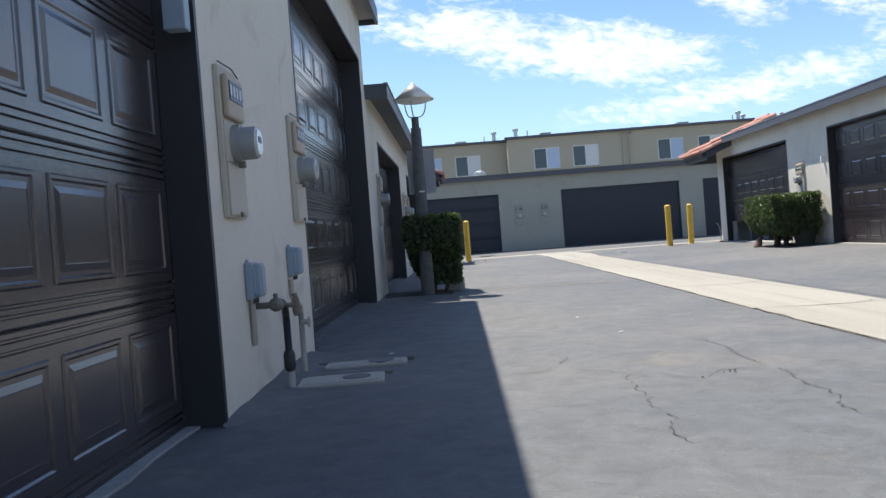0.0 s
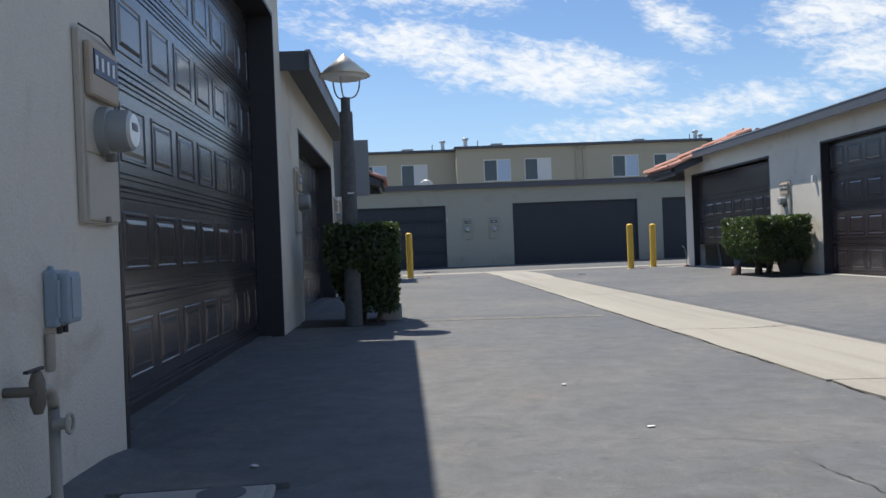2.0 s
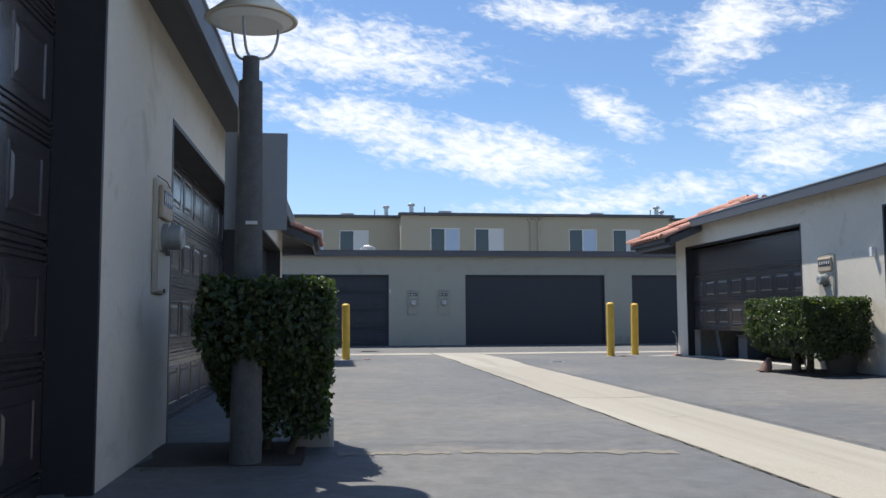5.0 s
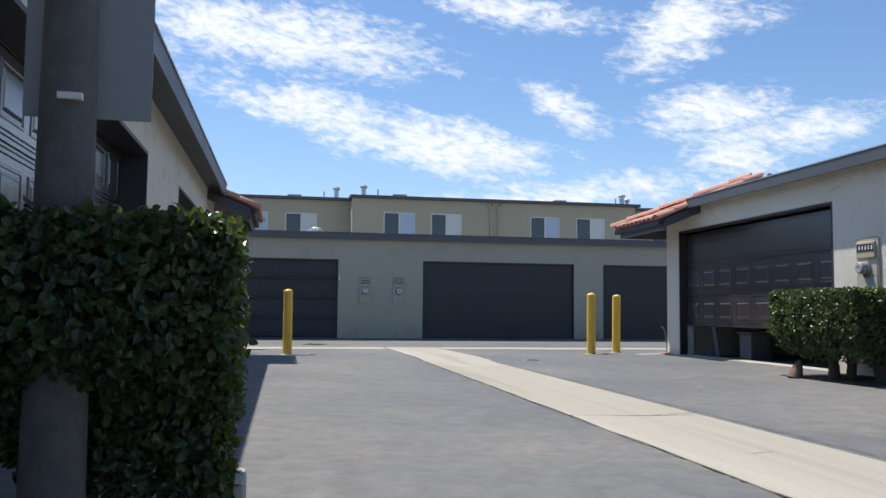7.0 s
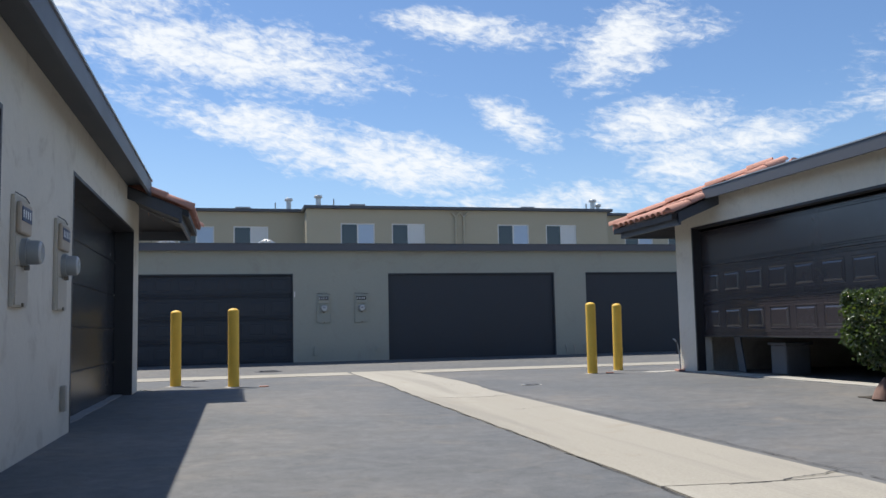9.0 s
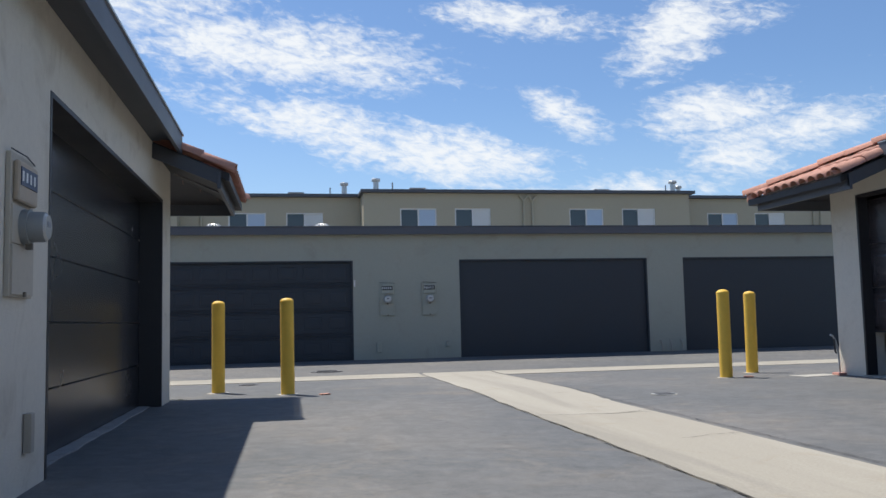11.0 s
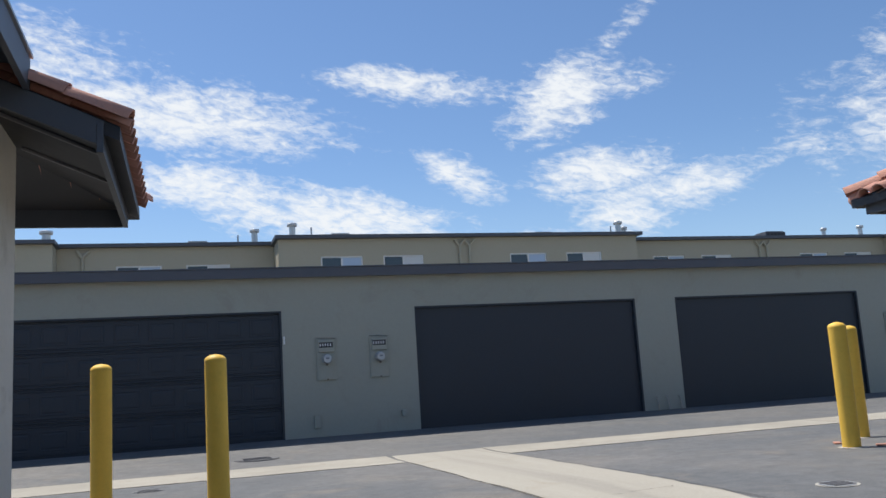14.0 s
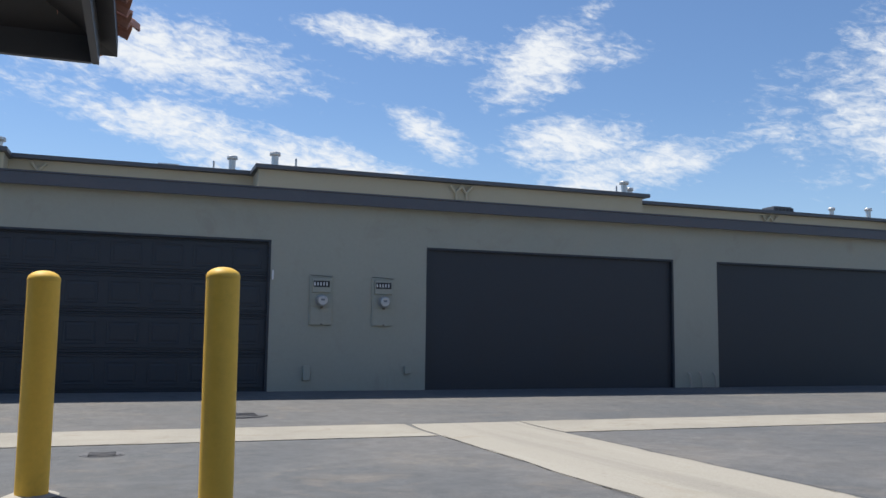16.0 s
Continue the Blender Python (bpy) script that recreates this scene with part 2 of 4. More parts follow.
def streaked_concrete():
    """Broom-finished concrete with long tyre and run-off streaks along y, stains and sand-coloured silt."""
    m = bpy.data.materials.new("streaked_concrete")
    m.use_nodes = True
    t = m.node_tree
    p = t.nodes["Principled BSDF"]
    pos = t.nodes.new("ShaderNodeNewGeometry").outputs["Position"]
    stretch = t.nodes.new("ShaderNodeMapping")
    stretch.inputs["Scale"].default_value = (2.6, 0.13, 1.0)
    t.links.new(pos, stretch.inputs[0])
    lanes, blot, tiny = grain(t, stretch.outputs[0], 1.0, 5, 0.6, 0.6), grain(t, pos, 1.3, 7, 0.65, 0.8), grain(t, pos, 60, 4, 0.65)
    info = t.nodes.new("ShaderNodeObjectInfo").outputs["Random"]
    c = mixed(t, info, (0.325, 0.3, 0.25), (0.365, 0.34, 0.288))
    c = mixed(t, calc(t, "MULTIPLY", smooth(t, lanes, 0.5, 0.7), 0.5), c, (0.245, 0.23, 0.2))
    c = mixed(t, calc(t, "MULTIPLY", smooth(t, lanes, 0.46, 0.3), 0.4), c, (0.43, 0.405, 0.35))
    c = mixed(t, calc(t, "MULTIPLY", smooth(t, blot, 0.56, 0.74), 0.55), c, (0.29, 0.245, 0.18))
    c = mixed(t, calc(t, "MULTIPLY", smooth(t, grain(t, pos, 9, 4, 0.6, 0.8), 0.68, 0.76), 0.5), c, (0.2, 0.17, 0.14))
    c = mixed(t, 1.0, c, calc(t, "ADD", 0.72, calc(t, "MULTIPLY", tiny, 0.56)), "MULTIPLY")
    t.links.new(c, p.inputs["Base Color"])
    p.inputs["Roughness"].default_value = 0.88
    p.inputs["Specular IOR Level"].default_value = 0.3
    b = t.nodes.new("ShaderNodeBump")
    b.inputs["Strength"].default_value, b.inputs["Distance"].default_value = 0.3, 0.006
    wire(t, calc(t, "ADD", tiny, lanes), b.inputs["Height"])
    t.links.new(b.outputs[0], p.inputs["Normal"])
    return m


STRIP = streaked_concrete()


def leaf_material(name, colour, trans):
    m = bpy.data.materials.new(name)
    m.use_nodes = True
    t = m.node_tree
    p = t.nodes["Principled BSDF"]
    rnd = t.nodes.new("ShaderNodeNewGeometry").outputs["Random Per Island"]
    c = mixed(t, rnd, tuple(k * 0.55 for k in colour), tuple(k * 1.5 for k in colour))
    c = mixed(t, smooth(t, rnd, 0.93, 1.0), c, (colour[1] * 1.9, colour[1] * 1.7, colour[2] * 1.6))
    t.links.new(c, p.inputs["Base Color"])
    p.inputs["Roughness"].default_value = 0.32
    tr = t.nodes.new("ShaderNodeBsdfTranslucent")
    t.links.new(mixed(t, 1.0, c, (2.7, 3.0, 0.9), "MULTIPLY"), tr.inputs[0])
    ad = t.nodes.new("ShaderNodeMixShader")
    ad.inputs[0].default_value = trans
    t.links.new(p.outputs[0], ad.inputs[1])
    t.links.new(tr.outputs[0], ad.inputs[2])
    t.links.new(ad.outputs[0], t.nodes["Material Output"].inputs[0])
    return m


LEAF = leaf_material("hedge_leaf", (0.046, 0.068, 0.03), 0.32)
# pale blue pane: a sky reflection painted as base colour
SKY_PANE = material("sky_reflection_pane", (0.45, 0.55, 0.68), 0.5, vary=0.05, big=2, small=20, coat=0.5)
SILL = material("worn_sill", (0.3, 0.3, 0.295), 0.9, vary=0.25, big=3, small=50, bump=0.3, dark=(0.17, 0.17, 0.17), stain=0.7)

GLASS = bpy.data.materials.new("window_glass")
GLASS.use_nodes = True
gp = GLASS.node_tree.nodes["Principled BSDF"]
gp.inputs["Base Color"].default_value = (0.03, 0.04, 0.05, 1)
gp.inputs["Roughness"].default_value = 0.04
gp.inputs["Coat Weight"].default_value = 0.6


# ---- mesh helpers ----
def add_box(bm, x0, x1, y0, y1, z0, z1):
    vs = [bm.verts.new((x, y, z)) for x in (x0, x1) for y in (y0, y1) for z in (z0, z1)]
    for f in ((0, 1, 3, 2), (4, 6, 7, 5), (0, 4, 5, 1), (2, 3, 7, 6), (0, 2, 6, 4), (1, 5, 7, 3)):
        bm.faces.new([vs[i] for i in f])
    return bm


def block(x0, x1, y0, y1, z0, z1, bevel=0.0, segs=2):
    bm = add_box(bmesh.new(), x0, x1, y0, y1, z0, z1)
    bmesh.ops.recalc_face_normals(bm, faces=bm.faces)
    if bevel:
        bmesh.ops.bevel(bm, geom=list(bm.edges), offset=bevel, segments=segs, affect="EDGES", profile=0.6)
    return bm


def add_tube(bm, pts, r, seg=12, caps=True):
    """A round tube through points; r is one radius or one for each point."""
    pts = [Vector(p) for p in pts]
    rs = r if isinstance(r, (list, tuple)) else [r] * len(pts)
    rings, side = [], None
    for i, p in enumerate(pts):
        way = (pts[min(i + 1, len(pts) - 1)] - pts[max(i - 1, 0)]).normalized()
        if side is None:
            side = way.orthogonal().normalized()
        side = (side - way * side.dot(way)).normalized()
        up = way.cross(side)
        rings.append([bm.verts.new(p + (side * math.cos(k) + up * math.sin(k)) * rs[i]) for k in (2 * math.pi * j / seg for j in range(seg))])
    for a, b in zip(rings, rings[1:]):
        for j in range(seg):
            f = bm.faces.new((a[j], a[(j + 1) % seg], b[(j + 1) % seg], b[j]))
            f.smooth = True
    if caps:
        for f in (bm.faces.new(rings[0][::-1]), bm.faces.new(rings[-1])):
            for e in f.edges:
                e.smooth = False
    return bm


def tube(pts, r, seg=12):
    return add_tube(bmesh.new(), pts, r, seg)


def bend(p, q, s, n=5):
    """Points of a rounded elbow from p over corner q to s."""
    p, q, s = Vector(p), Vector(q), Vector(s)
    return [(p * (1 - k) + q * k) * (1 - k) + (q * (1 - k) + s * k) * k for k in (i / n for i in range(n + 1))]


def part(name, bm, mat, parent=None, label=""):
    me = bpy.data.meshes.new(name)
    bmesh.ops.recalc_face_normals(bm, faces=bm.faces)
    bm.to_mesh(me)
    bm.free()
    me.materials.append(mat)
    ob = new(name, me)
    ob.parent = parent
    if label:
        tagged(ob, label)
    return ob


def piece(name, me, parent, x, y, z, rz=0.0):
    ob = new(name, me)
    ob.parent = parent
    ob.matrix_basis = pose(x, y, z, 0, 0, rz)
    return ob


def thing(name, m, label, category, group="", kind=""):
    ob = new(name)
    ob.empty_display_size = 0.2
    ob.matrix_basis = m
    return tagged(ob, label, category, group, kind)


def structure(name, bm, mat, label, category):
    return tagged(part(name, bm, mat), label, category, kind="structure")


def wall_cells(us, zs, holes, depth):
    """A wall in the u-z plane, face at w = 0 and back at w = -depth, with holes (u0, u1, z0, z1) going through."""
    us = sorted({u for u in us} | {h[i] for h in holes for i in (0, 1)})
    zs = sorted({z for z in zs} | {h[i] for h in holes for i in (2, 3)})
    nu, nz = len(us) - 1, len(zs) - 1

    def solid(i, j):
        if not (0 <= i < nu and 0 <= j < nz):
            return False
        u, z = (us[i] + us[i + 1]) / 2, (zs[j] + zs[j + 1]) / 2
        return not any(h[0] < u < h[1] and h[2] < z < h[3] for h in holes)
    bm, seen = bmesh.new(), {}

    def v(i, j, k):
        if (i, j, k) not in seen:
            seen[(i, j, k)] = bm.verts.new((us[i], -depth * k, zs[j]))
        return seen[(i, j, k)]
    for i in range(nu):
        for j in range(nz):
            if not solid(i, j):
                continue
            bm.faces.new((v(i, j, 0), v(i + 1, j, 0), v(i + 1, j + 1, 0), v(i, j + 1, 0)))
            bm.faces.new((v(i, j, 1), v(i, j + 1, 1), v(i + 1, j + 1, 1), v(i + 1, j, 1)))
            for di, dj, a, b in ((-1, 0, (0, 0), (0, 1)), (1, 0, (1, 0), (1, 1)), (0, -1, (0, 0), (1, 0)), (0, 1, (0, 1), (1, 1))):
                if not solid(i + di, j + dj):
                    p, q = (i + a[0], j + a[1]), (i + b[0], j + b[1])
                    bm.faces.new((v(*p, 0), v(*q, 0), v(*q, 1), v(*p, 1)))
    return bm


def turned(bm, m):
    bmesh.ops.transform(bm, matrix=m, verts=bm.verts)
    return bm


def facing(where):
    """Maps u along, w outwards, z up onto a wall. east: face to +x; west: face to -x; south: face to -y."""
    x, kind = where
    if kind == "east":
        return Matrix(((0, 1, 0, x), (1, 0, 0, 0), (0, 0, 1, 0), (0, 0, 0, 1)))
    if kind == "west":
        return Matrix(((0, -1, 0, x), (1, 0, 0, 0), (0, 0, 1, 0), (0, 0, 0, 1)))
    return Matrix(((1, 0, 0, 0), (0, -1, 0, x), (0, 0, 1, 0), (0, 0, 0, 1)))


LEFT, RIGHT, FAR = (-1.227, "east"), (7.933, "west"), (33.32, "south")


# ---- ground ----
def lerp(v, a, b, p, q):
    return p + (q - p) * min(max((v - a) / (b - a), 0), 1)


def gz(x, y):
    a = lerp(x, -1.2, 3.32, 0.0, -0.06) if x < 3.32 else lerp(x, 3.32, 7.93, -0.06, 0.03)
    c = lerp(y, 24, 28.35, 0, -0.075) if y < 28.35 else lerp(y, 28.35, 33.3, -0.075, 0.03)
    return a * lerp(y, 22.5, 28, 1, 0) + c


def sheet(xs, ys, lift=0.0):
    bm = bmesh.new()
    rows = [[bm.verts.new((x, y, gz(x, y) + lift)) for x in xs] for y in ys]
    for r, s in zip(rows, rows[1:]):
        for i in range(len(xs) - 1):
            bm.faces.new((r[i], r[i + 1], s[i + 1], s[i]))
    return bm


xs = [-900, -200, -60, -20, -9, -5, -3, -1.2] + [-0.6 + 0.65 * i for i in range(6)] + [3.32] + [4.0 + 0.65 * i for i in range(6)] + [7.93, 9, 14, 20, 40, 90, 250, 900]
ys = [-900, -200, -60, -25, -12, -6, -2, 0, 3, 6, 9, 12, 15, 18, 21, 22.5, 23.6, 24, 25, 26, 27, 28, 28.35, 28.7, 30, 31.5, 33.3, 36, 50, 90, 250, 900]
structure("ground", sheet(xs, ys), ASPHALT, "grey weathered sealed asphalt pavement of the alley", "ground")


def slab_piece(x0, x1, y0, y1, lift=0.006, rag=0.02):
    """A cast slab that follows the ground, with slightly ragged edges and a thin side."""
    bm = bmesh.new()
    n = max(2, int((y1 - y0) / 0.3)) if y1 - y0 > x1 - x0 else 3
    k = 3 if y1 - y0 > x1 - x0 else max(2, int((x1 - x0) / 0.3))
    tops = []
    for j in range(n + 1):
        row = []
        for i in range(k + 1):
            x, y = x0 + (x1 - x0) * i / k, y0 + (y1 - y0) * j / n
            if n >= k and i in (0, k):
                x += random.uniform(-rag, rag)
            if k > n and j in (0, n):
                y += random.uniform(-rag, rag)
            row.append(bm.verts.new((x, y, gz(x, y) + lift)))
        tops.append(row)
    for r, s in zip(tops, tops[1:]):
        for i in range(k):
            bm.faces.new((r[i], r[i + 1], s[i + 1], s[i]))
    ex = bmesh.ops.extrude_face_region(bm, geom=[e for e in bm.edges if e.is_boundary])
    for e in ex["geom"]:
        if isinstance(e, bmesh.types.BMVert):
            e.co.z -= 0.03
    return bm


gutter = thing("drain_gutter", pose(0, 0, 0), "pale concrete drainage strip set in the asphalt", "gutter", kind="structure")
joints = [-14, -9.6, -5.2, -1.0, 2.2, 5.4, 8.5, 14.45, 21.05, 28.9]


def strip_x(side, y):
    """The drain strip runs slightly askew: its edges' x at y (side 0 towards the hedge, 1 across)."""
    return 2.5 + 0.007 * (y - 5) + side * (1.25 + 0.0035 * (y - 5))


for a, b in zip(joints, joints[1:]):
    bm = slab_piece(0, 1, a + 0.008, b - 0.008, rag=0.014)
    for v in bm.verts:
        v.co.x = strip_x(v.co.x, v.co.y)
        v.co.z += gz(v.co.x, v.co.y) - gz(0.5, v.co.y)
    part("slab", bm, STRIP, gutter)
cross = thing("street_gutter", pose(0, 0, 0), "pale concrete gutter strip along the cross street", "gutter", kind="structure")
edges = [-40, -30, -22, -14, -8, -3.2, 2.62]
for a, b in zip(edges, edges[1:]):
    part("slab", slab_piece(a + 0.008, b - 0.008, 27.8, 28.93), CONCRETE, cross)
edges = [4.02, 9.5, 15, 21, 28, 36, 46]
for a, b in zip(edges, edges[1:]):
    part("slab", slab_piece(a + 0.008, b - 0.008, 27.8, 28.93), CONCRETE, cross)


def crack_line(pts, width, lift=0.004, wobble=0.06, ragged=0.0, gaps=0.0):
    """A thin ragged ribbon lying on the ground through plan points, with short breaks where gaps is above nought."""
    bm, last = bmesh.new(), None
    for (ax, ay), (bx, by) in zip(pts, pts[1:]):
        n = max(3, int(math.hypot(bx - ax, by - ay) / 0.035))
        nx, ny = -(by - ay), bx - ax
        ln = math.hypot(nx, ny)
        for k in range(n):
            f = k / n
            x, y = ax + (bx - ax) * f, ay + (by - ay) * f
            off = noise.noise((x * 4, y * 4, 0.3)) * wobble + random.uniform(-0.2, 0.2) * wobble
            off += ragged * (noise.noise((x * 21, y * 21, 2.7)) + 0.6 * noise.noise((x * 55, y * 55, 6.1)))
            x, y = x + nx / ln * off, y + ny / ln * off
            w = width * random.uniform(0.2, 0.9)
            pair = [bm.verts.new((x + nx / ln * s * w, y + ny / ln * s * w, gz(x, y) + lift)) for s in (-1, 1)]
            if last and not noise.noise((x * 6, y * 6, 9.2)) > 0.5 - gaps:
                bm.faces.new((last[0], last[1], pair[1], pair[0]))
            last = pair
    return bm


CRACKS = [
    ([(-0.55, 2.5), (-0.1, 2.58), (0.18, 2.68), (0.385, 2.765), (0.575, 2.72), (0.705, 2.64), (0.755, 2.45), (0.745, 2.13), (0.735, 1.81), (0.76, 1.45), (0.7, 0.9)], 0.0045),
    ([(0.385, 2.765), (0.476, 3.09), (0.566, 3.3)], 0.004),
    ([(0.77, 2.415), (0.893, 2.37), (1.065, 2.29), (1.14, 2.25), (1.26, 2.39), (1.395, 2.44), (1.52, 2.41)], 0.004),
    ([(1.552, 3.65), (1.551, 3.13), (1.566, 2.84), (1.544, 2.46), (1.583, 2.22), (1.547, 1.82), (1.5, 1.2)], 0.0055),
    ([(0.94, 4.09), (1.275, 4.07), (1.575, 3.96), (2.21, 3.88)], 0.004),
    ([(0.31, 1.75), (0.44, 1.72), (0.5, 1.75)], 0.0035),
    ([(0.1, 10.78), (0.37, 10.85), (0.86, 10.92), (1.4, 10.82), (1.9, 10.85)], 0.006),
    ([(2.1, 14.33), (2.6, 14.42)], 0.004),
    ([(-1.0, 26.9), (-0.45, 27.2), (-0.4, 28.4)], 0.0035),
    ([(2.2, 27.5), (2.3, 28.1), (2.05, 28.9)], 0.004),
    ([(1.6, 21.0), (1.75, 20.4), (1.95, 19.6)], 0.0035),
    ([(3.05, 25.6), (3.4, 25.75)], 0.003)]
for pts, w in CRACKS:
    tagged(part("pavement_crack", crack_line(pts, w * 0.9, ragged=0.035, gaps=0.12), CRACK), "dark ragged crack running through the asphalt", "crack", "cracks in the asphalt", "structure")
for y in joints[1:-1]:
    rise = random.uniform(0.08, 0.18)
    tagged(part("slab_joint", crack_line([(strip_x(0, y) + 0.01, y - 0.04), (strip_x(0.6, y), y - 0.05 + 0.3 * rise), (strip_x(1, y) - 0.01, y + rise)], 0.011, 0.0085, 0.05, 0.015), CRACK), "dark cracked joint across the concrete strip", "joint", "concrete joints", "structure")
for y, a, b in ((4.44, 0.0, 0.3), (12.1, 0.0, 0.28), (12.4, 0.4, 0.6), (23.35, 0.38, 0.9), (19.2, 0.5, 1.0)):
    tagged(part("slab_crack", crack_line([(strip_x(a, y) + 0.01, y), (strip_x(b, y), y + 0.12)], 0.007, 0.0085, 0.05), CRACK), "short dark crack in the concrete strip", "crack", "cracks in the concrete", "structure")
for side, out in ((0, -0.005), (1, 0.005)):
    tagged(part("slab_joint", crack_line([(strip_x(side, y) + out, y) for y in (-12, 8, 27.8)], 0.008, 0.0085, 0.02), CRACK), "dark dirt-filled joint beside the concrete strip", "joint", "concrete joints", "structure")
for y, x0, x1 in ((28.935, -20, 36), (27.795, -20, 2.62), (27.795, 4.02, 36)):
    tagged(part("slab_joint", crack_line([(x0, y), (x1, y)], 0.006, 0.0085, 0.02), CRACK), "dark dirt-filled joint beside the street gutter", "joint", "concrete joints", "structure")
SEAM = material("worn_seam", (0.195, 0.18, 0.152), 0.9, vary=0.25, big=3, small=50, bump=0.3, dark=(0.16, 0.155, 0.15), stain=0.9)
pale = crack_line([(0.0, 10.42), (0.9, 10.46), (2.35, 10.36)], 0.13)
structure("patch_seam", pale, SEAM, "pale worn seam across the asphalt", "seam")


def disc(r, h, seg=24):
    bm = bmesh.new()
    add_tube(bm, [(0, 0, -0.03), (0, 0, h)], r, seg)
    return bm


for x, y, r, mat in ((4.67, 22.6, 0.16, STEEL), (0.95, 30.1, 0.33, LID), (-0.44, 27.1, 0.17, LID)):
    cover = thing("manhole_cover", pose(x, y, gz(x, y)), "round cast metal access cover set in the asphalt", "manhole cover", "access covers")
    part("ring", disc(r, 0.005), CURB if mat is STEEL else LID, cover)
    part("lid", disc(r * 0.86, 0.009), mat, cover)
    for a in range(-2, 3):
        part("rib", block(-r * 0.6, r * 0.6, a * r * 0.26 - 0.012, a * r * 0.26 + 0.012, 0.009, 0.014), LID, cover)

for x0, x1, y0, y1, rot, cement in ((-1.08, -0.58, 2.66, 2.99, 4, CURB), (-1.02, -0.48, 3.33, 3.55, 3, CURB)):
    cx, cy = (x0 + x1) / 2, (y0 + y1) / 2
    cov = thing("meter_box_cover", pose(cx, cy, 0.0, 0, 0, rot), "worn concrete water meter cover set in the asphalt", "utility cover", "water meter covers")
    hx, hy = (x1 - x0) / 2, (y1 - y0) / 2
    part("frame", block(-hx, hx, -hy, hy, -0.05, 0.012, 0.008), cement, cov)
    part("lid", block(-hx + 0.03, hx - 0.03, -hy + 0.03, hy - 0.03, 0.0, 0.018, 0.004), cement, cov)
    part("reading_hatch", turned(disc(0.085, 0.004, 20), Matrix.Translation((hx * 0.35, 0, 0.018))), LID, cov, "dark round iron reading hatch")
    part("asphalt_collar", block(-hx - 0.06, hx + 0.05, hy + 0.002, hy + 0.06, -0.03, 0.014, 0.006), ASPHALT, cov)


# ---- garage doors ----
def section_mesh(width, h, ribs=True):
    """One door section: flat middle, rolled ribs along its top and bottom. u across, w outwards, z up."""
    prof = [(0.0, -0.035), (0.0, -0.008), (0.006, 0.0)]
    if ribs:
        for a in (0.03, 0.06):
            prof += [(a, 0.0), (a + 0.004, -0.011), (a + 0.010, -0.011), (a + 0.015, 0.0)]
        for a in (h - 0.075, h - 0.04):
            prof += [(a, 0.0), (a + 0.004, -0.011), (a + 0.010, -0.011), (a + 0.015, 0.0)]
    prof += [(h - 0.010, 0.0), (h - 0.004, -0.008), (h - 0.004, -0.035)]
    bm = bmesh.new()
    a = [bm.verts.new((0, w, z)) for z, w in prof]
    b = [bm.verts.new((width, w, z)) for z, w in prof]
    for i in range(len(prof)):
        j = (i + 1) % len(prof)
        bm.faces.new((a[i], b[i], b[j], a[j]))
    bm.faces.new(a)
    bm.faces.new(b[::-1])
    return bm


def raised_panel(w, h):
    bm, rings = bmesh.new(), []
    for inset, out in ((0, 0.0005), (0.007, 0.007), (0.018, 0.007), (0.026, 0.0008), (0.042, 0.0008), (0.066, 0.0085), (0.07, 0.008)):
        rings.append([bm.verts.new((x, out, z)) for x, z in ((inset, inset), (w - inset, inset), (w - inset, h - inset), (inset, h - inset))])
    for r, s in zip(rings, rings[1:]):
        for i in range(4):
            bm.faces.new((r[i], r[(i + 1) % 4], s[(i + 1) % 4], s[i]))
    bm.faces.new(rings[-1])
    return bm


def garage_door(wall, u0, u1, z0, z1, label, style="panel", pitch=0.59, mat=DOOR, recess=0.25, base=0.0, jamb=TRIM, margin=None, size=(0.46, 0.34), across=0.595, plain_above=9.0):
    """A sectional door set back in its opening, with jambs, header and a rubber seal."""
    m = facing(wall)
    door = thing("garage_door", m @ pose(u0, -recess, 0), label, "garage door", "sectional garage doors")
    w = u1 - u0
    z, first, panel_me = z0, True, None
    cols = round((w - 0.1) / across)
    if margin is None:
        margin = (w - (cols - 1) * across - size[0]) / 2
    while z < z1 - 0.06:
        h = min(pitch, z1 - z)
        full = h > pitch - 0.02
        bm = section_mesh(w - 0.02, h, style == "panel")
        sec = part("door_section", turned(bm, Matrix.Translation((0.01, 0, z))), mat, door)
        if style == "panel" and h > 0.45 and z < plain_above:
            ph = size[1]
            if panel_me is None or not full:
                pm = bpy.data.meshes.new("raised_panel")
                b2 = raised_panel(size[0], ph)
                bmesh.ops.recalc_face_normals(b2, faces=b2.faces)
                b2.to_mesh(pm)
                b2.free()
                pm.materials.append(mat)
                panel_me = pm
            for i in range(cols):
                piece("raised_panel", panel_me, sec, margin + i * across, 0, z + (h - ph) / 2)
        z += h
    part("bottom_seal", block(0.01, w - 0.01, -0.03, 0.004, z0 - 0.006 if z0 > 0.1 else base - 0.02, z0 + 0.012), PIPE_DARK, door, "black rubber bottom seal")
    d = recess + 0.004
    for a, b in ((-0.004, 0.035), (w - 0.035, w + 0.004)):
        part("jamb", block(a, b, 0.002, d, base - 0.02, z1 + 0.001), jamb, door)
    part("header_trim", block(0.035, w - 0.035, 0.002, d, z1 - 0.035, z1 + 0.001), jamb, door)
    return door


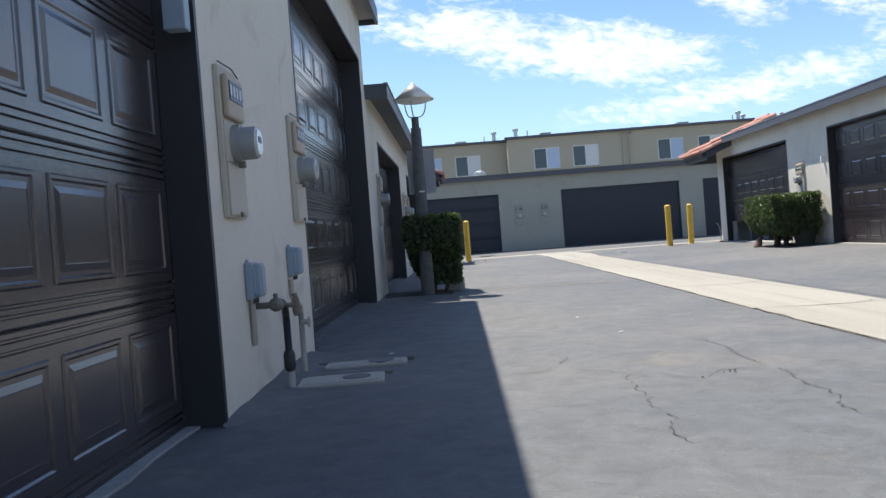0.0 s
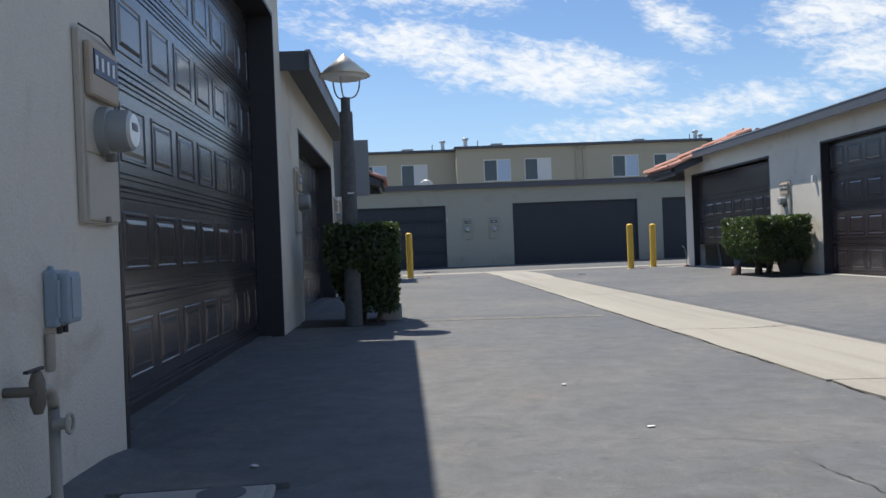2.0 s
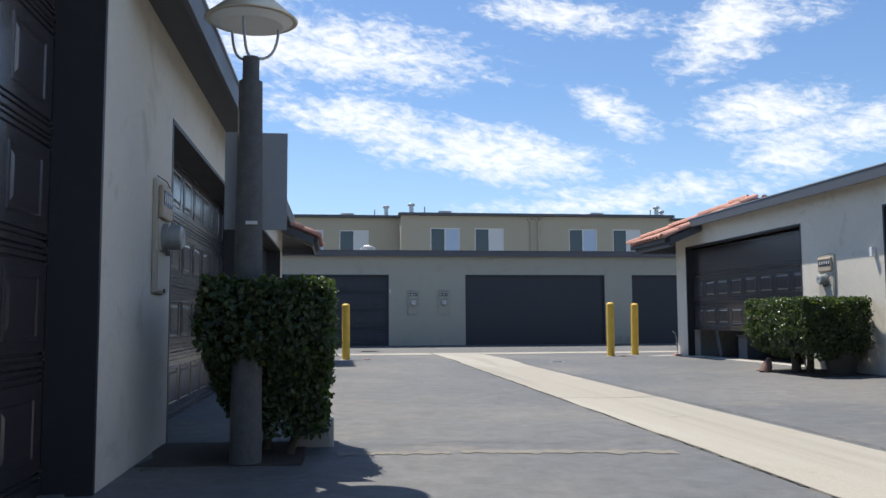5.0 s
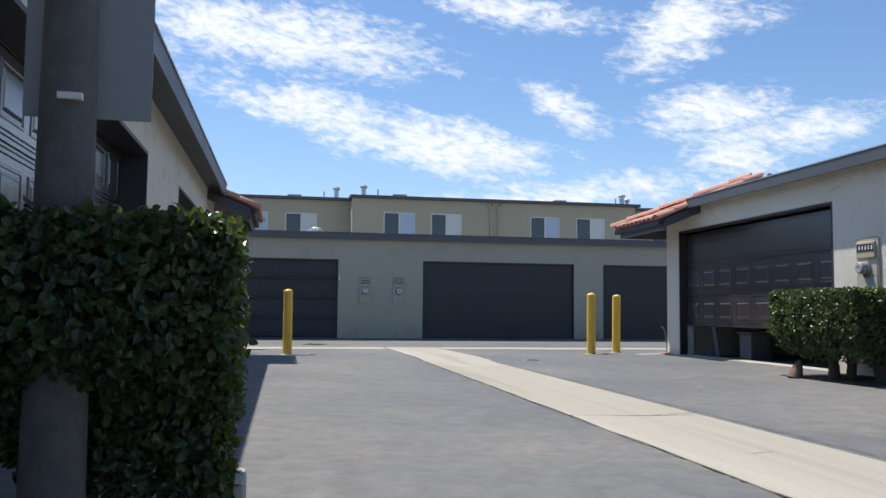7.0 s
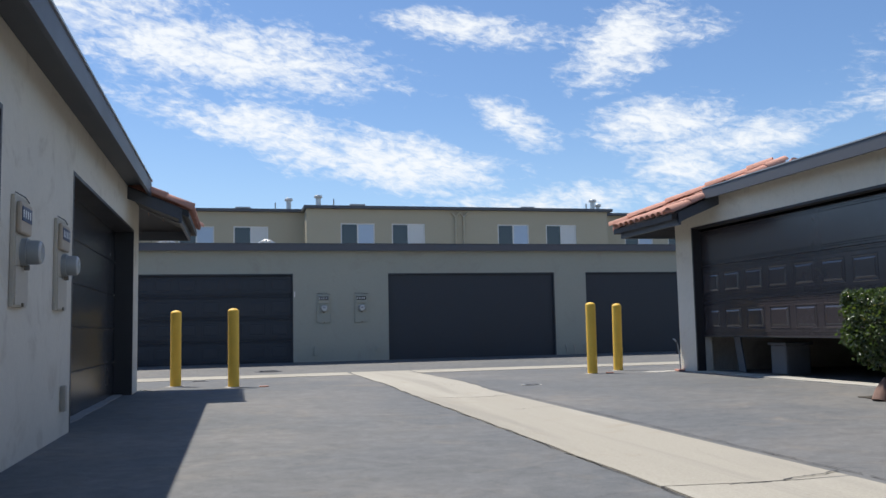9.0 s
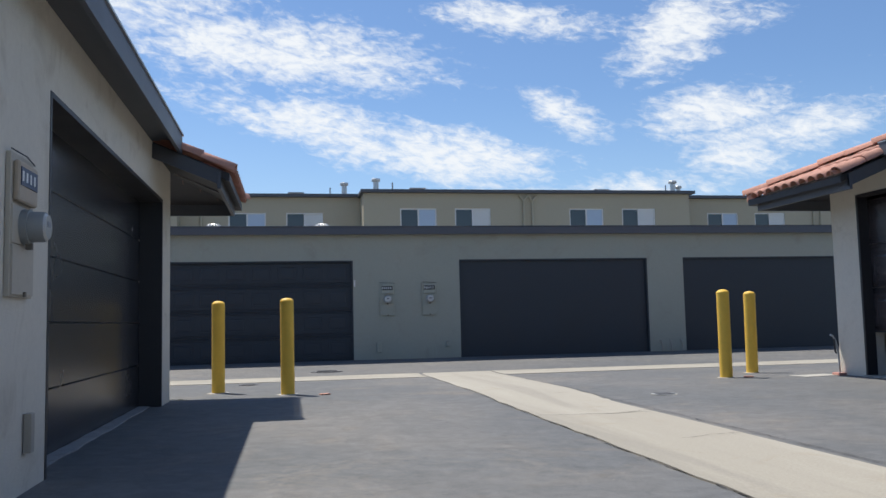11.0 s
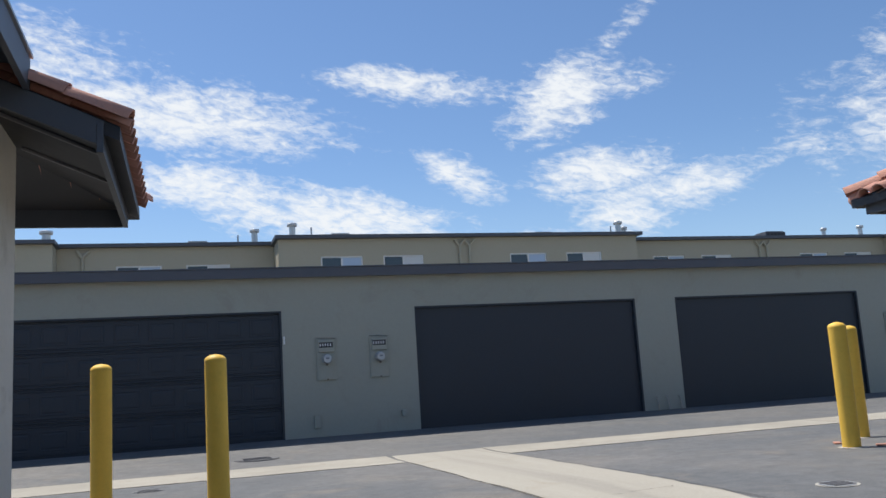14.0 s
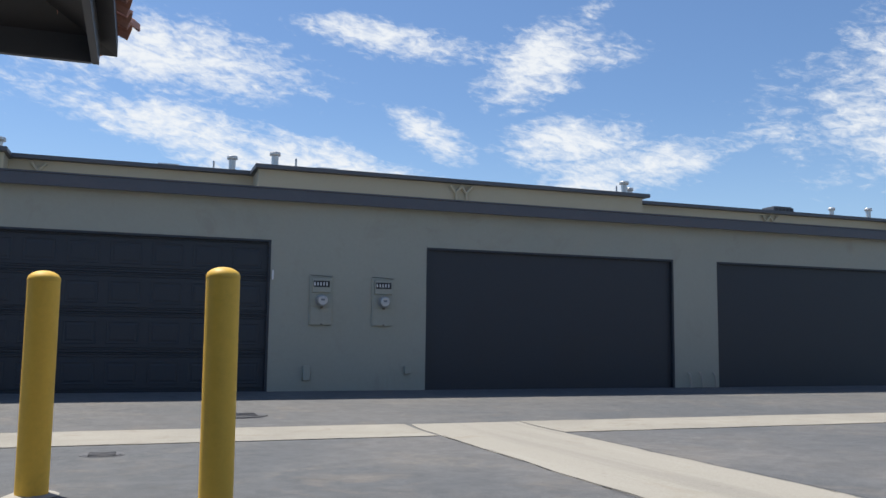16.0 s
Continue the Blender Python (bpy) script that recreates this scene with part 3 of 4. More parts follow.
# ---- left buildings ----
tall = wall_cells([-14, 9.65], [-0.1, 3.95], [(-3.1, 1.77, -0.1, 3.28), (4.24, 9.2, -0.1, 3.28)], 0.3)
structure("wall_left_tall", turned(tall, facing(LEFT)), STUCCO, "beige stucco wall of the tall garage block", "wall")
low = wall_cells([9.65, 23.86], [-0.1, 2.93], [(11.05, 15.93, -0.1, 2.37), (18.43, 23.2, -0.1, 2.4)], 0.3)
structure("wall_left_low", turned(low, facing(LEFT)), STUCCO, "beige stucco wall of the low garage block", "wall")
structure("wall_left_end", block(-10, -1.53, 23.56, 23.86, -0.1, 2.93), STUCCO, "beige stucco end wall facing the cross street", "wall")
structure("wall_left_gable", block(-10, -1.53, 9.35, 9.65, -0.1, 3.95), STUCCO, "beige stucco end wall of the tall garage block", "wall")
structure("wall_left_back", block(-10.3, -10, -14, 23.86, -0.1, 2.93), STUCCO, "beige stucco rear wall", "wall")
structure("roof_left_tall", block(-10.3, -1.02, -14, 9.88, 3.953, 4.03), ROOFING, "flat gravel roof of the tall garage block", "roof")
structure("fascia_left_tall", add_box(add_box(bmesh.new(), -1.018, -0.98, -14, 9.92, 3.88, 4.11), -10.3, -1.019, 9.882, 9.92, 3.88, 4.11), FASCIA, "dark painted roof fascia of the tall block", "fascia")
structure("roof_left_low", block(-10.3, -0.95, 9.66, 22.4, 2.933, 3.0), FASCIA, "flat roof deck with dark painted soffit", "roof")
structure("roof_left_low_end", block(-10.3, -1.25, 22.4, 23.9, 2.933, 3.0), ROOFING, "flat roof deck", "roof")
eave = thing("eave_left_low", pose(0, 0, 0), "dark painted eave board with metal drip edge", "eave", kind="structure")
part("fascia_board", block(-0.948, -0.91, 9.66, 22.42, 2.79, 2.99, 0.004), FASCIA, eave)
part("drip_edge", block(-0.952, -0.895, 9.652, 22.43, 2.992, 3.012), STEEL, eave, "grey metal drip edge")
part("end_board", block(-1.226, -0.95, 9.652, 9.658, 2.79, 2.93), FASCIA, eave)

garage_door(LEFT, -3.1, 1.77, 0.02, 3.28, "tall dark brown panelled sectional garage door, closed", pitch=0.605, recess=0.19, margin=0.2, size=(0.49, 0.375), across=0.58)
garage_door(LEFT, 4.24, 9.2, 0.055, 3.28, "tall dark brown panelled sectional garage door, closed", pitch=0.59, margin=0.26, size=(0.455, 0.32), across=0.585)
garage_door(LEFT, 11.05, 15.93, 0.0, 2.37, "dark brown panelled garage door behind a hedge, closed", pitch=0.593)
garage_door(LEFT, 18.43, 23.2, 0.0, 2.4, "smooth glossy dark brown sectional garage door, closed", style="flat", pitch=0.48, mat=DOOR_FLAT)
for a, b in ((-3.1, 1.77), (4.24, 9.2), (11.05, 15.93), (18.43, 23.2)):
    structure("door_sill", slab_piece(-1.47, -1.345, a, b, 0.012, 0.014), SILL if a in (-3.1, 18.43) else ASPHALT, "worn concrete sill under a garage door", "sill")

# ---- right building ----
right = wall_cells([-14, 23.88], [-0.1, 3.0], [(18.41, 23.32, -0.1, 2.51), (11.29, 16.17, -0.1, 2.53), (4.1, 8.98, -0.1, 2.53)], 0.3)
structure("wall_right", turned(right, facing(RIGHT)), STUCCO, "sunlit beige stucco wall of the garages", "wall")
structure("wall_right_end", block(8.234, 17, 23.58, 23.88, -0.1, 3.0), STUCCO, "beige stucco end wall facing the cross street", "wall")
structure("wall_right_back", block(17, 17.3, -14, 23.88, -0.1, 3.0), STUCCO, "beige stucco rear wall", "wall")
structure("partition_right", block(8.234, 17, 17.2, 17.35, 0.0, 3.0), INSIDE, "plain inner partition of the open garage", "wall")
structure("roof_right", block(7.69, 17.3, -14, 22.4, 3.003, 3.04), FASCIA, "flat roof deck with dark painted soffit", "roof")
structure("roof_right_end", block(7.94, 17.3, 22.4, 23.9, 3.003, 3.04), ROOFING, "flat roof deck", "roof")
eave = thing("eave_right", pose(0, 0, 0), "grey painted eave board with metal drip edge", "eave", kind="structure")
part("fascia_board", block(7.65, 7.688, -14, 22.42, 2.87, 3.04, 0.004), FASCIA, eave)
part("drip_edge", block(7.64, 7.695, -14, 22.43, 3.042, 3.058), STEEL, eave, "grey metal drip edge")
garage_door(RIGHT, 18.41, 23.32, 0.63, 2.51, "dark brown panelled garage door standing partly raised", base=0.02, pitch=0.6, recess=0.15, size=(0.48, 0.35), across=0.61, plain_above=1.8)
garage_door(RIGHT, 11.29, 16.17, 0.0, 2.53, "sunlit brown panelled sectional garage door, closed", base=0.02, pitch=0.63, recess=0.15, size=(0.48, 0.36), across=0.6)
garage_door(RIGHT, 4.1, 8.98, 0.0, 2.53, "brown panelled sectional garage door, closed", base=0.02, pitch=0.63, recess=0.15, size=(0.48, 0.36), across=0.6)
structure("door_sill", slab_piece(7.86, 8.2, 18.41, 23.32, 0.02, 0.015), CURB, "worn concrete sill under a raised garage door", "sill")
structure("door_sill", slab_piece(7.9, 8.2, 11.29, 16.17, 0.012, 0.01), CURB, "worn concrete sill under a garage door", "sill")

bin_ = thing("storage_bin", pose(8.75, 21.9, 0.03), "grey plastic bin standing inside the open garage", "bin")
part("tub", turned(block(-0.22, 0.22, -0.2, 0.2, 0, 0.46, 0.03), Matrix.Identity(4)), BIN, bin_)
part("lid", block(-0.25, 0.25, -0.23, 0.23, 0.462, 0.5, 0.012), BIN, bin_)
board = thing("leaning_board", pose(8.45, 22.75, 0.03, 0, -8, 0), "pale boards leaning inside the open garage", "board")
part("plank", block(0.0, 0.025, -0.06, 0.02, 0, 0.9, 0.003), BIN, board)
part("plank", block(0.05, 0.075, 0.05, 0.2, 0, 0.85, 0.003), BIN, board)

# hose bib at the corner
bib = thing("hose_bib", pose(7.93, 23.8, 0.03), "grey standpipe with a tap on the wall corner", "tap")
part("pipe", tube(bend((-0.04, 0.03, 0), (-0.04, 0.03, 0.56), (-0.16, 0.03, 0.56), 6), 0.013, 8), STEEL, bib)
part("spout", tube([(-0.1, 0.03, 0.55), (-0.1, 0.03, 0.33), (-0.1, 0.0, 0.3)], 0.012, 8), PIPE_DARK, bib)
part("footing", block(-0.13, -0.01, -0.08, 0.09, -0.05, 0.03, 0.015), REDPAINT, bib, "red-stained concrete footing")
structure("pavement_patch", slab_piece(7.3, 7.85, 23.75, 24.15, 0.006, 0.03), CURB, "pale concrete patch by the wall corner", "patch")


# ---- tiled roof ends ----
def tile_mesh(length, r0, r1, name="roof_tile"):
    """One barrel tile along +x, wider at its lower end (x = 0)."""
    bm = bmesh.new()
    n, grid = 6, []
    for x, r in ((0, r0), (length, r1)):
        for t in (0, 0.014):
            grid.append([bm.verts.new((x, (r - t) * math.cos(a), (r - t) * math.sin(a) * 0.8)) for a in (math.pi * i / n for i in range(n + 1))])
    lo_o, lo_i, hi_o, hi_i = grid
    for i in range(n):
        for q in ((lo_o[i], lo_o[i + 1], hi_o[i + 1], hi_o[i]), (lo_i[i], hi_i[i], hi_i[i + 1], lo_i[i + 1]), (lo_o[i], lo_i[i], lo_i[i + 1], lo_o[i + 1])):
            bm.faces.new(q).smooth = len(set(q)) == 4 and q[0] in lo_o and q[2] in hi_o
    me = bpy.data.meshes.new(name)
    bmesh.ops.recalc_face_normals(bm, faces=bm.faces)
    bm.to_mesh(me)
    bm.free()
    me.materials.append(TILE)
    return me


BARREL = tile_mesh(0.42, 0.095, 0.075)
HIPCAP = tile_mesh(0.44, 0.125, 0.1, "hip_tile")


BATTEN = material("batten_paint", (0.28, 0.27, 0.265), 0.6, vary=0.12, big=3, small=40)


def tiled_end(side, eave_x, tip_y, eave_z, wall_x, label):
    """Hipped tile roof at a building's end: side = +1 when it rises towards +x. Local x runs up the slope."""
    slope, run, y0 = 0.42, 2.5, 22.45
    ang = math.degrees(math.atan(slope))
    roof = thing("tiled_roof", pose(0, 0, 0), label, "roof", "hipped tile roof ends", "structure")
    bm = bmesh.new()
    top = eave_z + run * slope
    x1 = eave_x + side * run
    far = eave_x + side * 9.5
    # alley slope, street slope, and the flat behind them
    a, b, c, d2 = (eave_x, y0, eave_z), (x1, y0, top), (x1, tip_y - run, top), (eave_x, tip_y, eave_z)
    e, f = (far, tip_y - run, top), (far, tip_y, eave_z)
    vs = [bm.verts.new(p) for p in (a, b, c, d2, e, f)]
    if tip_y - run > y0:
        bm.faces.new((vs[0], vs[1], vs[2], vs[3]))
    else:
        k = tip_y - y0
        vs[1].co, vs[2].co = (eave_x + side * k, y0, eave_z + k * slope), (eave_x + side * k, y0, eave_z + k * slope)
        vs[4].co = (far, y0, eave_z + k * slope)
        bm.faces.new((vs[0], vs[1], vs[3]))
    bm.faces.new((vs[3], vs[2], vs[4], vs[5]))
    bmesh.ops.remove_doubles(bm, verts=bm.verts, dist=0.001)
    ext = bmesh.ops.extrude_face_region(bm, geom=list(bm.faces))
    for g in ext["geom"]:
        if isinstance(g, bmesh.types.BMVert):
            g.co.z -= 0.09
    part("deck", bm, TRIM, roof)
    k = tip_y - y0
    # barrel tiles of the alley slope, one object each
    n = int(k / 0.205)
    for i in range(n):
        y = y0 + 0.11 + i * 0.205
        room = tip_y - y
        rows = max(1, int(min(room, k) / 0.34 + 0.6))
        for j in range(rows):
            s = -0.05 + j * 0.34
            if s > room - 0.05:
                continue
            ob = new("roof_tile", BARREL)
            ob.parent = roof
            ob.matrix_basis = pose(eave_x + side * s, y + random.uniform(-0.006, 0.006), eave_z + s * slope + 0.012 + 0.02 * (j == 0), 0, -ang, 0) if side > 0 else \
                pose(eave_x - s, y + random.uniform(-0.006, 0.006), eave_z + s * slope + 0.012 + 0.02 * (j == 0), 0, ang, 0) @ pose(0, 0, 0, 0, 0, 180)
    # hip and rake caps
    hip = math.hypot(k, k)
    m = int(hip / 0.36)
    for j in range(m):
        s = j * 0.36 / math.sqrt(2)
        ob = new("hip_tile", HIPCAP)
        ob.parent = roof
        yaw = -45 if side > 0 else -135
        ob.matrix_basis = pose(eave_x + side * (s - 0.03), tip_y - s + 0.03, eave_z + s * slope + 0.06 + 0.015 * (j % 2), 0, 0, yaw) @ pose(0, 0, 0, 0, -math.degrees(math.atan(slope / 1.414)), 0)
    for j in range(int(k / 0.36)):
        s = j * 0.36 - 0.05
        ob = new("rake_tile", HIPCAP)
        ob.parent = roof
        ob.matrix_basis = pose(eave_x + side * s, y0, eave_z + s * slope + 0.035, 0, 0, 0 if side > 0 else 180) @ pose(0, 0, 0, 0, -ang, 0)
    # street slope tiles, joined: the camera never faces them
    bm = bmesh.new()
    for i in range(int(9 / 0.205)):
        x = eave_x + side * (0.1 + i * 0.205)
        ln = min(0.1 + i * 0.205, k)
        pts = [(x, tip_y + 0.05, eave_z), (x, tip_y - ln, eave_z + ln * slope)]
        add_tube(bm, pts, [0.095, 0.085], 8)
    tagged(part("street_tiles", bm, TILE, roof), kind="stuff")
    # fascia boards, soffit and battens below
    fx = eave_x + side * 0.09
    part("fascia_board", block(min(fx, fx + side * 0.04), max(fx, fx + side * 0.04), y0 - 0.05, tip_y - 0.1, eave_z - 0.18, eave_z + 0.0, 0.004), FASCIA, roof)
    ex0, ex1 = sorted((fx + side * 0.042, far))
    part("fascia_board", block(ex0, ex1, tip_y - 0.14, tip_y - 0.1, eave_z - 0.18, eave_z + 0.0, 0.004), FASCIA, roof)
    for y in (22.95, 23.75):
        bat = block(0.0, abs(wall_x - fx) - 0.05, -0.016, 0.016, -0.018, 0.0)
        lean = pose(fx + side * 0.045, y, eave_z + 0.045 * slope + 0.09 * slope - 0.093, 0, 0, 0 if side > 0 else 180) @ pose(0, 0, 0, 0, -ang, 0)
        part("rafter", turned(bat, lean), BATTEN, roof)
    # rake board closing the near end
    bm = bmesh.new()
    base = [(fx, eave_z - 0.14), (fx, eave_z + 0.02), (eave_x + side * k, eave_z + k * slope - 0.02), (eave_x + side * k, eave_z + k * slope - 0.2)]
    p = [bm.verts.new((x, y0 - 0.045, z)) for x, z in base]
    q = [bm.verts.new((x, y0 - 0.005, z)) for x, z in base]
    bm.faces.new(p)
    bm.faces.new(q[::-1])
    for i in range(4):
        bm.faces.new((p[i], q[i], q[(i + 1) % 4], p[(i + 1) % 4]))
    part("rake_board", bm, FASCIA, roof)
    return roof


tiled_end(1, 7.1, 24.66, 2.63, 7.933, "red clay barrel tile roof end with grey fascia")
tiled_end(-1, -0.41, 24.92, 2.59, -1.227, "red clay barrel tile roof end with dark soffit")


# ---- far garage row ----
openings = [(-9.04 - 5.88, -10.04, -0.1, 2.41), (-9.04, -4.16, -0.1, 2.41), (-3.16, 1.72, -0.1, 2.41), (4.33, 9.21, -0.1, 2.41), (10.2, 15.06, -0.1, 2.41), (17.67, 22.55, -0.1, 2.41), (23.55, 28.43, -0.1, 2.41)]
structure("wall_far", turned(wall_cells([-24, 44], [-0.1, 3.05], openings, 0.3), facing(FAR)), STUCCO_FAR_SHADE, "shaded olive-beige stucco wall of the garage row", "wall")
structure("wall_far_back", block(-24, 44, 40, 40.3, -0.1, 3.05), STUCCO_FAR_SHADE, "rear wall of the garage row", "wall")
structure("roof_far", block(-24, 44, 33.18, 40.3, 3.053, 3.12), ROOFING, "flat roof of the garage row", "roof")
eave = thing("eave_far", pose(0, 0, 0), "long dark painted roof fascia of the garage row", "eave", kind="structure")
part("fascia_board", block(-24, 44, 33.13, 33.178, 3.02, 3.2, 0.004), FASCIA, eave)
part("drip_edge", block(-24, 44, 33.115, 33.185, 3.202, 3.225), FASCIA, eave)
for o in openings:
    panelled = o[0] == -3.16
    garage_door(FAR, o[0], o[1], 0.02, 2.41, "dark charcoal panelled garage door in shade, closed" if panelled else "plain dark charcoal garage door in shade, closed",
                style="panel" if panelled else "flat", pitch=0.6 if panelled else 2.39, mat=DOOR_FAR, recess=0.06, base=0.02, jamb=DOOR_FAR)


# ---- asphalt lapped up against the wall foot ----
def wall_lip(x, y0, y1, high, wide):
    bm, last = bmesh.new(), None
    n = int((y1 - y0) / 0.06)
    for i in range(n + 1):
        y = y0 + (y1 - y0) * i / n
        end = min(1.0, (y - y0) / 0.35, (y1 - y) / 0.35)
        h = high * (0.25 + 0.75 * end) * (0.85 + 0.4 * noise.noise((y * 2.5, 1.7, 0.2)))
        w = wide * (0.12 + 0.88 * end) * (1 + 0.5 * noise.noise((y * 1.6, 4.1, 0.9)))
        row = [bm.verts.new((x + w * f, y, gz(x + w * f, y) + h * k)) for f, k in ((0, 1), (0.12, 0.82), (0.4, 0.4), (0.75, 0.1), (1, -0.02))]
        if last:
            for k in range(4):
                bm.faces.new((last[k], last[k + 1], row[k + 1], row[k]))
        last = row
    return bm


structure("asphalt_lip", wall_lip(-1.23, 1.69, 4.3, 0.058, 0.26), ASPHALT, "asphalt lapped up against the foot of the stucco wall", "asphalt")

# ---- meters on the walls ----
NUMBOX = material("aged_number_box", (0.47, 0.385, 0.29), 0.6, vary=0.08, big=8, small=60, dark=(0.36, 0.29, 0.22), stain=0.3)


def meter_panel(wall, u, z0, z1, width, sign, label, group, plate=PLATE):
    """Service panel: back plate, hooded number box with bars, round meter and a lower cover."""
    t = thing("electric_meter", facing(wall) @ pose(u, 0, z0), label, "electric meter", group)
    h, w = z1 - z0, width
    part("back_plate", block(0, w, 0.002, 0.028, 0, h, 0.004), plate, t)
    part("lower_cover", block(0.02, w - 0.012, 0.026, 0.04, 0.012, h * 0.36, 0.004), plate, t)
    part("middle_cover", block(0.02, w - 0.012, 0.026, 0.036, h * 0.37, h * 0.64, 0.004), plate, t)
    sb = part("number_box", block(0.035, w - 0.025, 0.026, 0.062, h * 0.66, h * 0.95, 0.02, 3), NUMBOX if plate is PLATE else plate, t)
    z = h * 0.84
    sw = w - 0.11
    part("number_plate", block(0.055, 0.055 + sw, 0.0625, 0.067, z - 0.05, z + 0.05), sign, sb)
    n = 5 if sign is BLACK else 4
    for i in range(n):
        a = 0.066 + i * (sw - 0.016) / n
        part("number_bar", block(a, a + (sw - 0.03) / n * 0.42, 0.0672, 0.069, z - 0.027, z + 0.027), WHITE, sb)
    c = (w * 0.52, 0, h * 0.5)
    part("meter_socket", tube([(c[0], 0.03, c[2]), (c[0], 0.075, c[2])], 0.098, 24), METER, t)
    part("meter_body", tube([(c[0], 0.075, c[2]), (c[0], 0.14, c[2]), (c[0], 0.155, c[2])], [0.084, 0.084, 0.08], 28), METER, t)
    part("meter_face", tube([(c[0], 0.1555, c[2]), (c[0], 0.167, c[2])], [0.078, 0.066], 28), FACE, t, "clear round meter glass")
    part("meter_dial", block(c[0] - 0.03, c[0] + 0.03, 0.1675, 0.17, c[2] - 0.002, c[2] + 0.028), BIN, t)
    part("seal_latch", block(c[0] - 0.018, c[0] + 0.018, 0.05, 0.085, c[2] - 0.125, c[2] - 0.09, 0.006), BRASS, t)
    part("hasp", block(w * 0.5, w * 0.5 + 0.03, 0.04, 0.052, 0.004, 0.03, 0.002), BRASS, t)
    part("top_wire", tube([(0.0, 0.03, h + 0.012), (w * 0.5, 0.05, h + 0.004), (w, 0.035, h - 0.01)], 0.004, 6), PIPE_DARK, t)
    return t


near = "beige service panel with round electric meter and number plate on stucco"
meter_panel(LEFT, 1.985, 0.98, 1.74, 0.36, BLUE, near, "electric meters")
meter_panel(LEFT, 3.78, 0.99, 1.74, 0.38, BLUE, near, "electric meters")
meter_panel(LEFT, 10.42, 1.06, 1.82, 0.4, BLUE, near, "electric meters")
meter_panel(LEFT, 16.2, 1.07, 1.83, 0.38, BLUE, near, "electric meters")
meter_panel(LEFT, 17.6, 1.08, 1.85, 0.4, BLUE, near, "electric meters")
meter_panel(RIGHT, 17.42, 1.1, 1.9, 0.44, BLACK, "sunlit beige service panel with meter above a hedge", "electric meters")
olive = "service panel with round glass meter and black number plate"
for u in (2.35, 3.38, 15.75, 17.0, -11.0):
    meter_panel(FAR, u, 1.07, 1.86, 0.37, BLACK, olive, "electric meters", STUCCO_FAR_SHADE)


def utility_box(y, z):
    t = thing("utility_box", facing(LEFT) @ pose(y, 0, z) @ Matrix.Scale(0.85, 4), "blue-grey plastic utility box on the stucco wall", "utility box", "utility boxes")
    part("base", block(0, 0.15, 0.002, 0.055, 0, 0.23, 0.01), BOXGREY, t)
    part("cover", block(0.012, 0.144, 0.053, 0.1, 0.012, 0.222, 0.016, 3), BOXGREY, t)
    part("rib", block(0.03, 0.126, 0.1002, 0.106, 0.03, 0.2, 0.003), BOXGREY, t)
    part("hinge", tube([(0.003, 0.06, 0.04), (0.003, 0.06, 0.19)], 0.008, 8), BOXGREY, t)
    for a in (0.04, 0.1):
        part("gland", tube([(a, 0.045, -0.028), (a, 0.045, 0.01)], 0.012, 10), PIPE_DARK, t)
    part("mounting_ear", block(0.05, 0.075, 0.002, 0.02, 0.225, 0.25, 0.006), BOXGREY, t)
    return t


utility_box(2.29, 0.55)
utility_box(3.43, 0.62)
for y, z0, z1 in ((2.345, 0.3, 0.53), (3.43, 0.47, 0.6)):
    tagged(part("conduit", tube([(-1.208, y, z0), (-1.208, y, z0 + 0.02), (-1.208, y, z1)], [0.012, 0.016, 0.016], 12), PIPE), "beige painted conduit below a utility box", "conduit", "conduits")

pipe = thing("water_riser", pose(0, 0, 0), "dark water pipe with weathered brass valve on the wall", "water pipe", "water risers")
part("riser", tube([(-1.1, 2.67, -0.02), (-1.1, 2.67, 0.4)] + bend((-1.1, 2.67, 0.4), (-1.1, 2.67, 0.5), (-1.1, 2.58, 0.5)) + [(-1.1, 2.5, 0.5)], 0.021), PIPE_DARK, pipe)
part("collar", tube([(-1.1, 2.67, 0.11), (-1.1, 2.67, 0.13), (-1.1, 2.67, 0.2), (-1.1, 2.67, 0.22)], [0.028, 0.034, 0.034, 0.026]), PIPE_DARK, pipe)
part("foot_sleeve", tube([(-1.1, 2.67, -0.02), (-1.1, 2.67, 0.1)], 0.026), STEEL, pipe, "bare grey pipe sleeve at the ground")
part("valve_body", tube([(-1.1, 2.38, 0.505), (-1.1, 2.4, 0.505), (-1.1, 2.43, 0.505), (-1.1, 2.47, 0.5), (-1.1, 2.52, 0.5)], [0.018, 0.036, 0.04, 0.03, 0.026]), BRASS, pipe)
part("valve_nut", tube([(-1.1, 2.53, 0.5), (-1.1, 2.56, 0.5)], 0.031, 6), BRASS, pipe)
part("valve_stem", tube([(-1.1, 2.43, 0.54), (-1.1, 2.43, 0.565)], 0.012, 8), BRASS, pipe)
part("wall_stub", tube([(-1.23, 2.4, 0.505), (-1.1, 2.4, 0.505)], 0.018), BRASS, pipe)
pipe = thing("water_riser", pose(0, 0, 0), "beige painted water pipe with valve and round handwheel", "water pipe", "water risers")
part("riser", tube([(-1.12, 3.22, -0.02), (-1.12, 3.22, 0.38)] + bend((-1.12, 3.22, 0.38), (-1.12, 3.22, 0.45), (-1.12, 3.16, 0.45)) + [(-1.12, 3.13, 0.45)], 0.018), PIPE, pipe)
part("valve_body", tube([(-1.13, 3.13, 0.38), (-1.13, 3.13, 0.41), (-1.13, 3.13, 0.48), (-1.13, 3.13, 0.51)], [0.014, 0.024, 0.024, 0.014]), BRASS, pipe)
part("lever", block(-1.138, -1.122, 3.05, 3.17, 0.512, 0.522, 0.003), PIPE_DARK, pipe)
